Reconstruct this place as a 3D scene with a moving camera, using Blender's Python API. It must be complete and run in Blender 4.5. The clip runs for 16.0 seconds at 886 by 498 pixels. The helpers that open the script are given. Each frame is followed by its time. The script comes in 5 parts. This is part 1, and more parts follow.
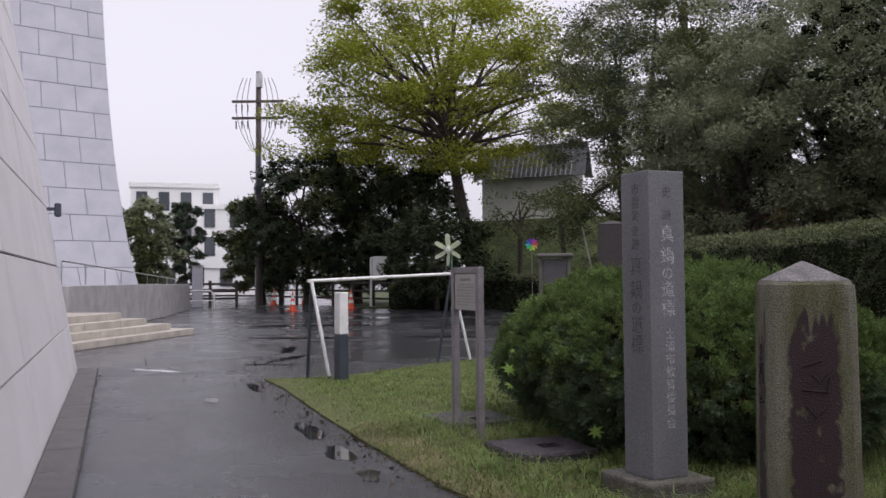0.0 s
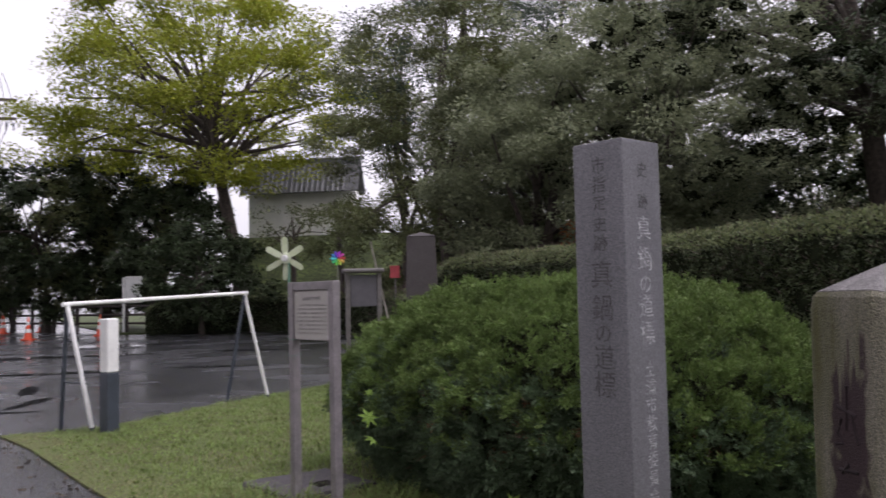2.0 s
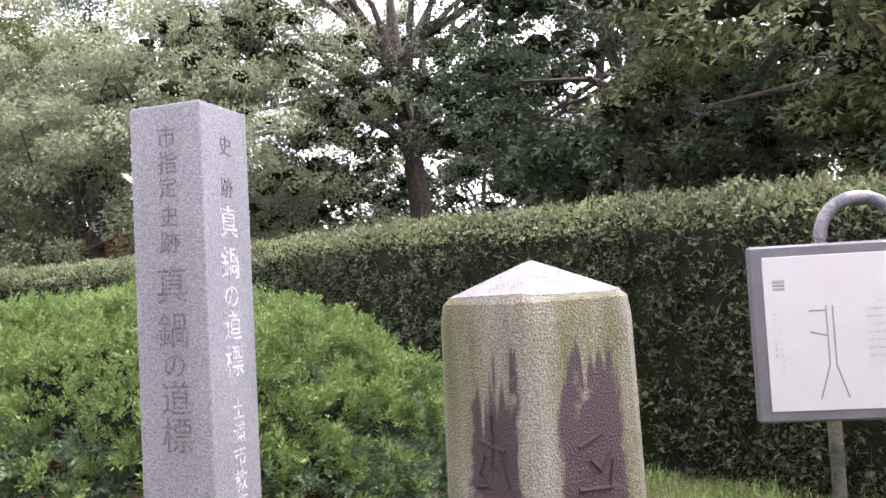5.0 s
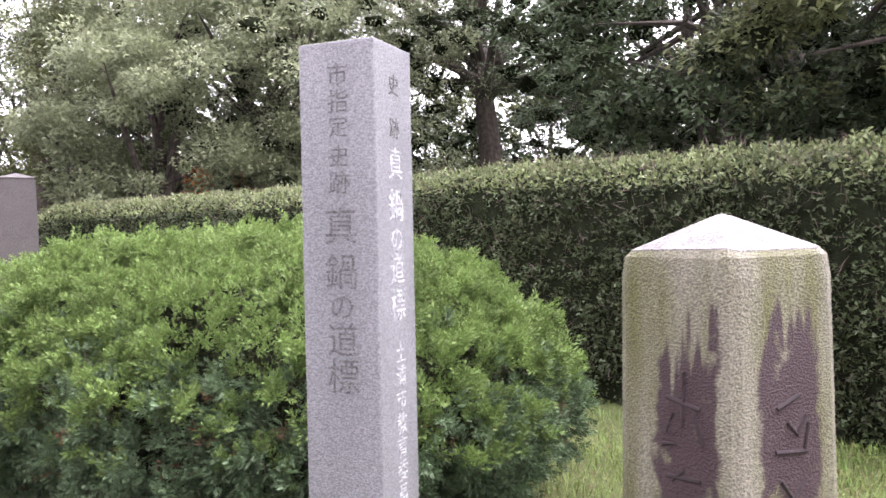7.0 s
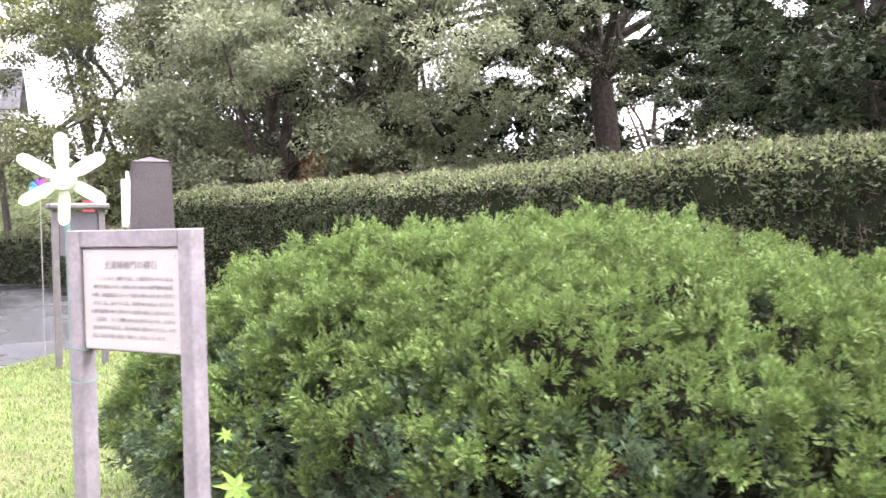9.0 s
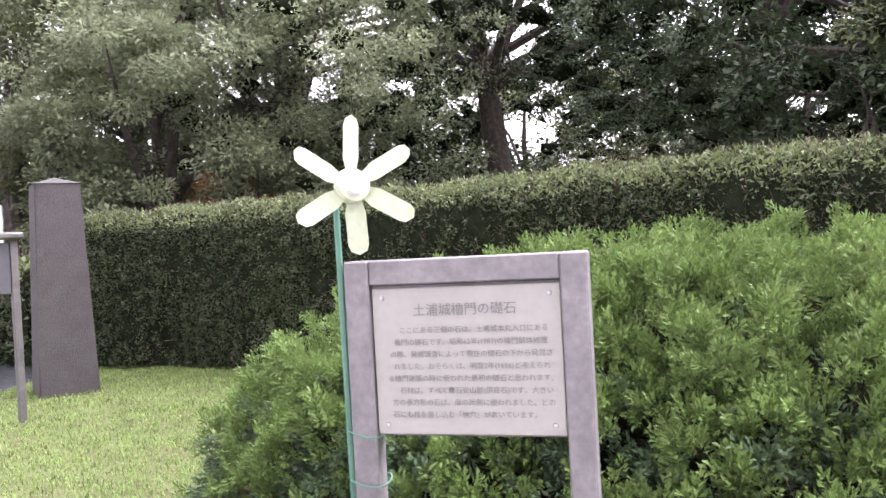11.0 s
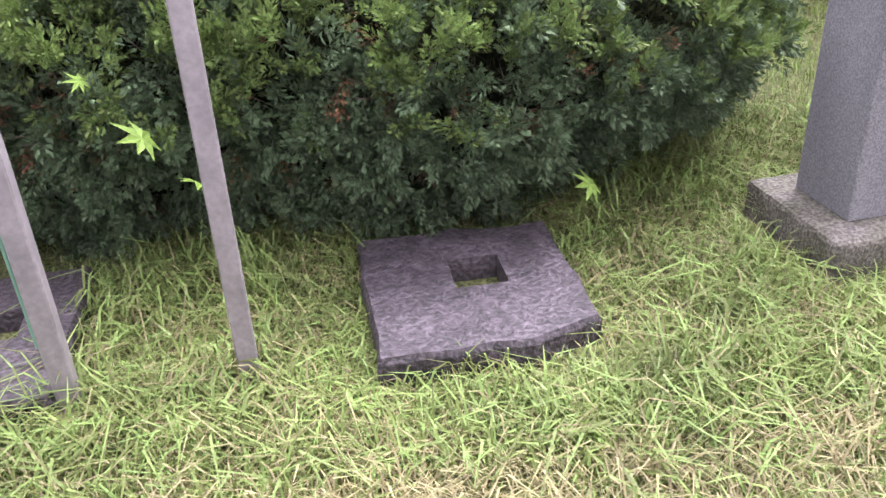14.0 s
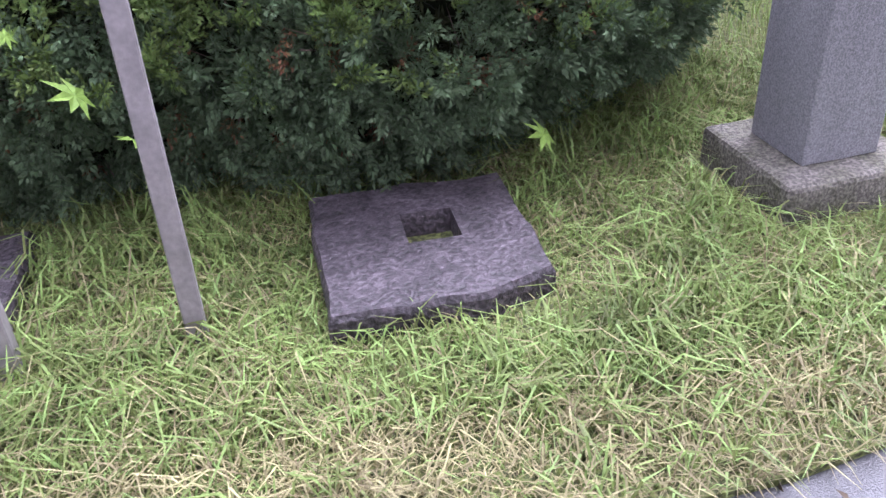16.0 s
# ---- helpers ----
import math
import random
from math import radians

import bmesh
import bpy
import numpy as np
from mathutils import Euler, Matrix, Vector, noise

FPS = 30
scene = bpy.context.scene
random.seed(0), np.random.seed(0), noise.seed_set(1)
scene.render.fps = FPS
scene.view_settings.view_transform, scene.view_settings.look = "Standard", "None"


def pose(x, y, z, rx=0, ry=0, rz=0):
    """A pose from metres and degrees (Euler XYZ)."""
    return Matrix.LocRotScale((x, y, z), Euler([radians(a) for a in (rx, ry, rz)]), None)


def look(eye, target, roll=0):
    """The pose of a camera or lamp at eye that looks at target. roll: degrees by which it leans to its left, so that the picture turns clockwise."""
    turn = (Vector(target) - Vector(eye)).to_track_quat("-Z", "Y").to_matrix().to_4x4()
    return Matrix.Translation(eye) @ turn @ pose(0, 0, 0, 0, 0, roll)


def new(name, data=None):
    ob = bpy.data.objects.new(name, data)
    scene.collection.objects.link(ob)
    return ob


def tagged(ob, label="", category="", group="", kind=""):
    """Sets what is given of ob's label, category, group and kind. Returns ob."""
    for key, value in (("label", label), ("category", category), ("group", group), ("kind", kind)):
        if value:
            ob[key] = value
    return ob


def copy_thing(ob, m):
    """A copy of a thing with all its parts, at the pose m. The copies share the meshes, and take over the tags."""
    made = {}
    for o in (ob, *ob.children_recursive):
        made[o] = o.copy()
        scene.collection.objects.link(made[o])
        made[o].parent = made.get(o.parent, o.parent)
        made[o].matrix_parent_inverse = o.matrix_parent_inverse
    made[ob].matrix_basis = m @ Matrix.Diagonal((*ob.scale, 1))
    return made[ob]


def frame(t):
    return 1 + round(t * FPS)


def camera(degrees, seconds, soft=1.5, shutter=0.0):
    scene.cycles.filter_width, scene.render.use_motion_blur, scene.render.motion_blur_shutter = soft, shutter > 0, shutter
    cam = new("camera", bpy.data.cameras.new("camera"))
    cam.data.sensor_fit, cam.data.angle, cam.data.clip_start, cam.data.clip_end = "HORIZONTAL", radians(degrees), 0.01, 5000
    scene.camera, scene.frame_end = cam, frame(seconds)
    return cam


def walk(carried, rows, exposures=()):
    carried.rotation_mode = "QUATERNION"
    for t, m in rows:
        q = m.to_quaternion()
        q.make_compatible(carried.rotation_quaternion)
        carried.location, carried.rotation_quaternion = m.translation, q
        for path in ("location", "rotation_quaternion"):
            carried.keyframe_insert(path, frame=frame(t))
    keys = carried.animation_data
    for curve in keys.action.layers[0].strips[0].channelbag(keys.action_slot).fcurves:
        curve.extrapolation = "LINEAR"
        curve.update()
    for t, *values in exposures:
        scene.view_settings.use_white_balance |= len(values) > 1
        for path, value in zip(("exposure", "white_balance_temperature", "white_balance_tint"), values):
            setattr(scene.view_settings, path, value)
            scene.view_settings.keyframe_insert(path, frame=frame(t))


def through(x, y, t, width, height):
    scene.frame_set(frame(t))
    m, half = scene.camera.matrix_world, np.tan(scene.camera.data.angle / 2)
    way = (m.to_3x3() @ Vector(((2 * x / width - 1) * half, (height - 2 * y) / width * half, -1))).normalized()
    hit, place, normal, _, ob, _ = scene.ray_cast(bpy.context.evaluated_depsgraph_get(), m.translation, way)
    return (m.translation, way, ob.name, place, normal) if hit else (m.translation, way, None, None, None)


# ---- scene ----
cam = camera(55.0, 16.0, shutter=0.2)
PATH = [
    (0, (2.827, -0.8, 1.47), (1.958, 1.0, 1.539), -0.5),
    (0.5, (2.333, -0.321, 1.497), (1.605, 1.54, 1.577), -0.9),
    (0.7, (2.182, -0.179, 1.48), (1.509, 1.702, 1.572), -0.7),
    (1, (1.992, 0.193, 1.444), (1.357, 2.086, 1.556), -0.9),
    (1.5, (1.726, 0.68, 1.465), (1.096, 2.575, 1.582), -0.6),
    (2, (1.455, 0.8, 1.465), (1.125, 2.768, 1.571), -1.35),
    (2.5, (1.431, 1.318, 1.5), (1.375, 3.315, 1.591), -2.0),
    (3, (1.31, 1.602, 1.495), (1.516, 3.591, 1.539), -1.9),
    (3.5, (1.349, 1.773, 1.5), (1.966, 3.675, 1.569), -3.2),
    (5.8, (1.407, 1.797, 1.444), (2.15, 3.651, 1.551), -3.0),
    (6, (1.319, 1.834, 1.45), (2.117, 3.666, 1.538), -3.0),
    (6.5, (1.292, 1.891, 1.466), (1.975, 3.77, 1.493), -2.4),
    (7, (1.05, 1.977, 1.489), (1.61, 3.897, 1.465), -1.2),
    (7.5, (0.797, 2.129, 1.465), (1.397, 4.036, 1.428), -1.2),
    (8, (0.49, 2.48, 1.525), (1.12, 4.377, 1.474), -1.3),
    (8.5, (0.275, 2.98, 1.55), (0.754, 4.922, 1.515), -0.9),
    (9, (0.058, 3.416, 1.563), (0.47, 5.373, 1.508), -1.1),
    (9.2, (-0.129, 3.562, 1.596), (0.319, 5.509, 1.521), -1.5),
    (11.3, (-1.116, 4.608, 1.611), (-0.341, 6.452, 1.593), -3.1),
    (11.5, (-0.933, 4.598, 1.574), (-0.297, 6.495, 1.573), -2.7),
    (12, (-0.9, 4.565, 1.515), (-0.058, 6.377, 1.439), -2.4),
    (12.5, (-1.441, 4.511, 1.531), (0.02, 5.832, 1.186), -4.5),
    (13, (-1.333, 4.509, 1.456), (0.114, 5.733, 0.819), -3.5),
    (13.5, (-1.353, 4.501, 1.476), (0.026, 5.628, 0.566), -3.3),
    (14, (-1.349, 4.458, 1.511), (0.021, 5.54, 0.534), -2.8),
    (14.5, (-1.323, 4.428, 1.503), (0.039, 5.486, 0.489), -3.4),
    (15, (-1.304, 4.424, 1.489), (0.062, 5.451, 0.45), -3.5),
    (15.5, (-1.296, 4.42, 1.499), (0.07, 5.426, 0.44), -3.3),
    (16, (-1.284, 4.436, 1.478), (0.081, 5.435, 0.41), -3.2),
]
walk(cam, [(t, look(eye, target, roll)) for t, eye, target, roll in PATH], exposures=[(0, 0.65, 6200, 22), (1.5, 0.8, 6250, 23), (2.4, 1.2, 6250, 24), (3.0, 1.8, 6250, 24), (3.5, 2.3, 6150, 25), (6, 3.25, 6200, 26), (7, 3.3, 6250, 25), (8, 3.5, 6300, 25), (9, 3.5, 6250, 26), (11.5, 2.9, 6100, 25), (12.5, 2.95, 6050, 27), (13.0, 3.05, 6200, 26), (13.5, 3.1, 6250, 26), (14.5, 2.85, 5950, 28), (16, 2.7, 5650, 29)])

# ---- world, sun, exposure ----
world = bpy.data.worlds.new("overcast")
scene.world = world
world.use_nodes = True
wn = world.node_tree
sky = wn.nodes.new("ShaderNodeTexSky")
sky.sky_type, sky.sun_disc = "NISHITA", False
sky.sun_elevation, sky.sun_rotation = radians(55), radians(92)
sky.air_density, sky.dust_density, sky.ozone_density = 1.0, 6.0, 1.0
grey = wn.nodes.new("ShaderNodeHueSaturation")
grey.inputs["Saturation"].default_value = 0.06
wn.links.new(sky.outputs[0], grey.inputs["Color"])
cloud = wn.nodes.new("ShaderNodeMix")
cloud.data_type = "RGBA"
cloud.inputs[0].default_value, cloud.inputs[7].default_value = 0.6, (4.1, 4.12, 4.15, 1)
wn.links.new(grey.outputs[0], cloud.inputs[6])
wn.links.new(cloud.outputs[2], wn.nodes["Background"].inputs[0])
wn.nodes["Background"].inputs[1].default_value = 0.15
sun_data = bpy.data.lights.new("sun", "SUN")
sun_data.energy, sun_data.angle, sun_data.color = 0.5, radians(40), (1.0, 0.985, 0.96)
sun = new("sun", sun_data)
sun.matrix_world = look((30 * 0.57, -30 * 0.02, 30 * 0.82), (0, 0, 0))

rng = np.random.default_rng(7)


# ---- materials ----
def mat(name, color, rough=0.7, metal=0.0, var=0.25, scale=6.0, bump=0.2, fine=60.0, spread=0.0, spec=0.5, second=None, coat=0.0, speck=0.0, streak=1.0):
    """A procedural surface: colour with broad stains and fine grain, and a fine relief."""
    m = bpy.data.materials.new(name)
    m.use_nodes = True
    t = m.node_tree
    b = t.nodes["Principled BSDF"]
    b.inputs["Roughness"].default_value, b.inputs["Metallic"].default_value = rough, metal
    b.inputs["Specular IOR Level"].default_value = spec
    if coat:
        b.inputs["Coat Weight"].default_value, b.inputs["Coat Roughness"].default_value = coat, 0.25
    co = t.nodes.new("ShaderNodeTexCoord")
    big = t.nodes.new("ShaderNodeTexNoise")
    big.inputs["Scale"].default_value, big.inputs["Detail"].default_value = scale, 4
    small = t.nodes.new("ShaderNodeTexNoise")
    small.inputs["Scale"].default_value, small.inputs["Detail"].default_value = fine, 3
    for n in (big, small):
        t.links.new(co.outputs["Object"], n.inputs["Vector"])
    if streak != 1.0:
        mp = t.nodes.new("ShaderNodeMapping")
        mp.inputs["Scale"].default_value = (1, 1, streak)
        t.links.new(co.outputs["Object"], mp.inputs["Vector"])
        t.links.new(mp.outputs[0], big.inputs["Vector"])
    ramp = t.nodes.new("ShaderNodeValToRGB")
    ramp.color_ramp.elements[0].position, ramp.color_ramp.elements[1].position = 0.32, 0.68
    c = np.array(color[:3])
    d = np.array(second[:3]) if second else c * (1 - var)
    ramp.color_ramp.elements[0].color = (*d, 1)
    ramp.color_ramp.elements[1].color = (*np.clip(c * (1 + var * 0.5), 0, 1), 1)
    t.links.new(big.outputs["Fac"], ramp.inputs[0])
    mix = t.nodes.new("ShaderNodeMix")
    mix.data_type, mix.blend_type = "RGBA", "OVERLAY"
    mix.inputs[0].default_value = min(1.0, var * 1.6)
    t.links.new(ramp.outputs[0], mix.inputs[6])
    t.links.new(small.outputs["Fac"], mix.inputs[7])
    out = mix.outputs[2]
    if speck:
        grain = t.nodes.new("ShaderNodeMapRange")
        grain.inputs[1].default_value, grain.inputs[2].default_value = 0.36, 0.64
        grain.inputs[3].default_value, grain.inputs[4].default_value = 1 - speck, 1 + speck
        t.links.new(small.outputs["Fac"], grain.inputs[0])
        mul = t.nodes.new("ShaderNodeMix")
        mul.data_type, mul.blend_type = "RGBA", "MULTIPLY"
        mul.inputs[0].default_value = 1.0
        t.links.new(out, mul.inputs[6])
        t.links.new(grain.outputs[0], mul.inputs[7])
        out = mul.outputs[2]
    if spread:
        geo = t.nodes.new("ShaderNodeNewGeometry")
        hsv = t.nodes.new("ShaderNodeHueSaturation")
        rng_v = t.nodes.new("ShaderNodeMapRange")
        rng_v.inputs[3].default_value, rng_v.inputs[4].default_value = 1 - spread, 1 + spread
        rng_h = t.nodes.new("ShaderNodeMapRange")
        rng_h.inputs[3].default_value, rng_h.inputs[4].default_value = 0.5 - spread * 0.05, 0.5 + spread * 0.05
        t.links.new(geo.outputs["Random Per Island"], rng_v.inputs[0])
        t.links.new(geo.outputs["Random Per Island"], rng_h.inputs[0])
        t.links.new(rng_v.outputs[0], hsv.inputs["Value"])
        t.links.new(rng_h.outputs[0], hsv.inputs["Hue"])
        t.links.new(out, hsv.inputs["Color"])
        out = hsv.outputs[0]
    t.links.new(out, b.inputs["Base Color"])
    if bump:
        bp = t.nodes.new("ShaderNodeBump")
        bp.inputs["Strength"].default_value, bp.inputs["Distance"].default_value = bump, 0.01
        t.links.new(small.outputs["Fac"], bp.inputs["Height"])
        t.links.new(bp.outputs[0], b.inputs["Normal"])
    return m


def leaf_mat(name, color, spread=0.35, rough=0.55, through=0.25, scale=1.2, var=0.3):
    m = mat(name, color, rough, var=var, scale=scale, bump=0, spread=spread, spec=0.2)
    t = m.node_tree
    b = t.nodes["Principled BSDF"]
    tr = t.nodes.new("ShaderNodeBsdfTranslucent")
    src = b.inputs["Base Color"].links[0].from_socket
    t.links.new(src, tr.inputs["Color"])
    mx = t.nodes.new("ShaderNodeMixShader")
    mx.inputs[0].default_value = through
    t.links.new(b.outputs[0], mx.inputs[1])
    t.links.new(tr.outputs[0], mx.inputs[2])
    t.links.new(mx.outputs[0], t.nodes["Material Output"].inputs[0])
    return m


def wet_asphalt():
    m = mat("wet_asphalt", (0.055, 0.055, 0.06), 0.35, var=0.35, scale=0.7, bump=0.35, fine=180)
    t = m.node_tree
    b = t.nodes["Principled BSDF"]
    co = t.nodes["Texture Coordinate"]
    n = t.nodes.new("ShaderNodeTexNoise")
    n.inputs["Scale"].default_value, n.inputs["Detail"].default_value = 0.45, 5
    t.links.new(co.outputs["Object"], n.inputs["Vector"])
    r = t.nodes.new("ShaderNodeMapRange")
    r.inputs[1].default_value, r.inputs[2].default_value, r.inputs[3].default_value, r.inputs[4].default_value = 0.38, 0.62, 0.34, 0.08
    t.links.new(n.outputs["Fac"], r.inputs[0])
    t.links.new(r.outputs[0], b.inputs["Roughness"])
    return m


ASPHALT = wet_asphalt()
PUDDLE = mat("puddle", (0.03, 0.03, 0.033), 0.04, var=0.1, bump=0.0)
SOIL = mat("lawn_soil", (0.068, 0.09, 0.022), 0.9, var=0.4, scale=1.5, bump=0.8, fine=60, second=(0.085, 0.085, 0.028), speck=0.5)
BANK = mat("bank_turf", (0.05, 0.068, 0.018), 0.95, var=0.5, scale=0.8, bump=0.9, fine=8, speck=0.4)
GRASS = leaf_mat("grass_blades", (0.215, 0.285, 0.09), 0.5, 0.4, 0.35, 5.0, 0.35)
STRAW = leaf_mat("dry_grass", (0.32, 0.285, 0.155), 0.35, 0.6, 0.3)
GRANITE = mat("grey_granite", (0.168, 0.167, 0.178), 0.55, var=0.2, scale=3, bump=0.45, fine=170, speck=0.24, streak=0.3)
PLINTH = mat("mossy_concrete", (0.12, 0.108, 0.098), 0.8, var=0.4, scale=9, bump=0.7, fine=90, second=(0.07, 0.07, 0.045), speck=0.35)
SLAB = mat("dark_andesite", (0.055, 0.045, 0.053), 0.55, var=0.4, scale=7, bump=1.0, fine=60, speck=0.45)
WATER = mat("still_water", (0.05, 0.035, 0.02), 0.05, var=0.2, bump=0)
KERB = mat("wet_kerb_concrete", (0.07, 0.065, 0.062), 0.45, var=0.35, scale=5, bump=0.5, fine=80, speck=0.3)
POST = mat("weathered_grey_steel", (0.23, 0.21, 0.215), 0.5, metal=0.2, var=0.2, scale=14, bump=0.15)
PANEL = mat("cream_plate", (0.37, 0.352, 0.32), 0.4, var=0.05, scale=3, bump=0.03)
INK = mat("grey_ink", (0.2, 0.195, 0.19), 0.6, var=0.1, bump=0)
STEEL = mat("steel", (0.5, 0.5, 0.5), 0.3, metal=0.9, var=0.1, bump=0)
WHITE = mat("white_paint", (0.74, 0.74, 0.72), 0.5, var=0.12, scale=8, bump=0.1)
DARKFRAME = mat("dark_grey_frame", (0.09, 0.085, 0.095), 0.5, var=0.15, scale=10, bump=0.1)
PALE = mat("pale_cladding", (0.45, 0.45, 0.49), 0.6, var=0.1, scale=1.3, bump=0.1, fine=40)
CLAD = mat("battered_wall_cladding", (0.6, 0.585, 0.59), 0.65, var=0.08, scale=1.1, bump=0.12, fine=90)
JOINT = mat("dark_joint", (0.08, 0.08, 0.085), 0.9, var=0.2, bump=0.2)
CONCRETE = mat("pale_concrete", (0.34, 0.33, 0.33), 0.8, var=0.2, scale=2, bump=0.25, fine=80)
STEP = mat("cream_stone_step", (0.42, 0.385, 0.33), 0.6, var=0.2, scale=3, bump=0.2)
BARK = mat("bark", (0.07, 0.055, 0.045), 0.9, var=0.5, scale=9, bump=0.9, fine=40)
BROWNWOOD = mat("dark_brown_timber", (0.045, 0.032, 0.028), 0.6, var=0.3, scale=8, bump=0.3)
POLE = mat("brown_pole", (0.11, 0.085, 0.08), 0.6, var=0.2, scale=3, bump=0.2)
GATESTONE = mat("dark_gate_stone", (0.04, 0.032, 0.033), 0.7, var=0.45, scale=4, bump=0.6, fine=60, second=(0.062, 0.056, 0.053))
ORANGE = mat("cone_orange", (0.75, 0.1, 0.04), 0.5, var=0.1, bump=0)
SLATE = mat("dark_slate_paint", (0.045, 0.055, 0.07), 0.5, var=0.2, scale=8, bump=0.1)
PLASTER = mat("white_plaster", (0.8, 0.79, 0.77), 0.8, var=0.1, scale=1.5, bump=0.15)
ROOFTILE = mat("grey_roof_tile", (0.12, 0.12, 0.125), 0.5, var=0.3, scale=3, bump=0.3)
GLASS = mat("dark_window", (0.07, 0.08, 0.09), 0.1, var=0.2, bump=0)
CREAMPLASTIC = leaf_mat("pale_green_plastic", (0.72, 0.76, 0.6), 0.02, 0.35, 0.35)
GREENTUBE = mat("green_tube", (0.1, 0.22, 0.16), 0.35, var=0.1, bump=0)
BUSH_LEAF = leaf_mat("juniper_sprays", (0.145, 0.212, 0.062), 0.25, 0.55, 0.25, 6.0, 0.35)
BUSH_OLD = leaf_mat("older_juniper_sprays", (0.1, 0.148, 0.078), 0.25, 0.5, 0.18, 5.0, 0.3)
BUSH_DEAD = leaf_mat("withered_juniper_sprays", (0.16, 0.085, 0.045), 0.3, 0.7, 0.1)
# dark copy of the sprays, with the dome's inner shade in its colour
BUSH_SHADED = leaf_mat("juniper_shaded_sprays", (0.045, 0.05, 0.02), 0.5, 0.6, 0.1)
HEDGE_LEAF = leaf_mat("hedge_leaves", (0.07, 0.088, 0.043), 0.35, 0.35, 0.2)
# paler top leaves: light from the sky is put into the colour
HEDGE_SKYLIT = leaf_mat("skylit_new_leaves", (0.2, 0.235, 0.11), 0.25, 0.35, 0.25)
TWIG = mat("brown_twigs", (0.15, 0.1, 0.09), 0.8, var=0.3, bump=0)
# near-black fill for foliage depths: the shade is put into its colour
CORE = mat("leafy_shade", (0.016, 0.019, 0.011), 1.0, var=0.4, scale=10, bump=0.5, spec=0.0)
EVERGREEN = leaf_mat("evergreen_leaves", (0.052, 0.072, 0.034), 0.35, 0.5, 0.2)
OLIVE = leaf_mat("olive_leaves", (0.12, 0.135, 0.056), 0.3, 0.5, 0.25)
FADED = leaf_mat("pale_olive_leaves", (0.215, 0.24, 0.142), 0.2, 0.7, 0.35)
PINE = leaf_mat("pine_needles", (0.068, 0.092, 0.062), 0.4, 0.6, 0.2)
MAPLE = leaf_mat("yellow_green_leaves", (0.25, 0.28, 0.03), 0.3, 0.55, 0.4)
RUSSET = leaf_mat("russet_leaves", (0.3, 0.12, 0.05), 0.3, 0.5, 0.3)
STARLEAF = leaf_mat("bright_star_leaves", (0.22, 0.33, 0.07), 0.15, 0.5, 0.35)


def milestone_mat():
    """Lichened granite with dark reddish stains where the carved faces have been rubbed, running out in streaks."""
    m = mat("lichened_granite", (0.145, 0.134, 0.104), 0.8, var=0.3, scale=8, bump=1.0, fine=150, second=(0.075, 0.076, 0.022), speck=0.24, streak=0.2)
    t = m.node_tree
    b = t.nodes["Principled BSDF"]

    def node(op, a, c):
        n = t.nodes.new("ShaderNodeMath")
        n.operation = op
        for i, v in enumerate((a, c)):
            if isinstance(v, (int, float)):
                n.inputs[i].default_value = v
            elif v is not None:
                t.links.new(v, n.inputs[i])
        return n.outputs[0]

    def ease(v, lo, hi):
        n = t.nodes.new("ShaderNodeMapRange")
        n.interpolation_type = "SMOOTHSTEP"
        n.inputs[1].default_value, n.inputs[2].default_value = lo, hi
        t.links.new(v, n.inputs[0])
        return n.outputs[0]

    co = t.nodes["Texture Coordinate"]
    xyz = t.nodes.new("ShaderNodeSeparateXYZ")
    t.links.new(co.outputs["Object"], xyz.inputs[0])
    mp = t.nodes.new("ShaderNodeMapping")
    mp.inputs["Scale"].default_value = (1, 1, 0.12)
    t.links.new(co.outputs["Object"], mp.inputs[0])
    streaks = t.nodes.new("ShaderNodeTexNoise")
    streaks.inputs["Scale"].default_value, streaks.inputs["Detail"].default_value = 17, 4
    t.links.new(mp.outputs[0], streaks.inputs["Vector"])
    blots = t.nodes.new("ShaderNodeTexNoise")
    blots.inputs["Scale"].default_value, blots.inputs["Detail"].default_value = 9, 5
    t.links.new(co.outputs["Object"], blots.inputs["Vector"])
    across = node("MINIMUM", node("ABSOLUTE", node("SUBTRACT", xyz.outputs[0], 0.005), None), node("ABSOLUTE", node("ADD", xyz.outputs[1], 0.06), None))
    across = node("ADD", across, node("MULTIPLY", node("SUBTRACT", blots.outputs["Fac"], 0.5), 0.12))
    high = node("ADD", xyz.outputs[2], node("MULTIPLY", node("SUBTRACT", streaks.outputs["Fac"], 0.5), 0.8))
    mask = node("MULTIPLY", ease(across, 0.132, 0.108), ease(high, 1.21, 1.14))
    mask = node("MULTIPLY", mask, ease(blots.outputs["Fac"], 0.3, 0.42))
    src = b.inputs["Base Color"].links[0].from_socket
    mix = t.nodes.new("ShaderNodeMix")
    mix.data_type = "RGBA"
    mix.inputs[7].default_value = (0.034, 0.017, 0.02, 1)
    t.links.new(mask, mix.inputs[0])
    t.links.new(src, mix.inputs[6])
    t.links.new(mix.outputs[2], b.inputs["Base Color"])
    return m


MILE = milestone_mat()


# ---- mesh helpers ----
def link(name, bm, material, parent=None, label="", smooth=False):
    me = bpy.data.meshes.new(name)
    bm.to_mesh(me)
    bm.free()
    me.materials.append(material)
    if smooth:
        for p in me.polygons:
            p.use_smooth = True
    ob = new(name, me)
    if parent:
        ob.parent = parent
    if label:
        ob["label"] = label
    return ob


def part(name, bm, material, parent, label="", smooth=False):
    return link(name, bm, material, parent, label, smooth)


def thing(name, m, label, category, group="", kind=""):
    ob = new(name)
    ob.matrix_world = m
    return tagged(ob, label, category, group, kind)


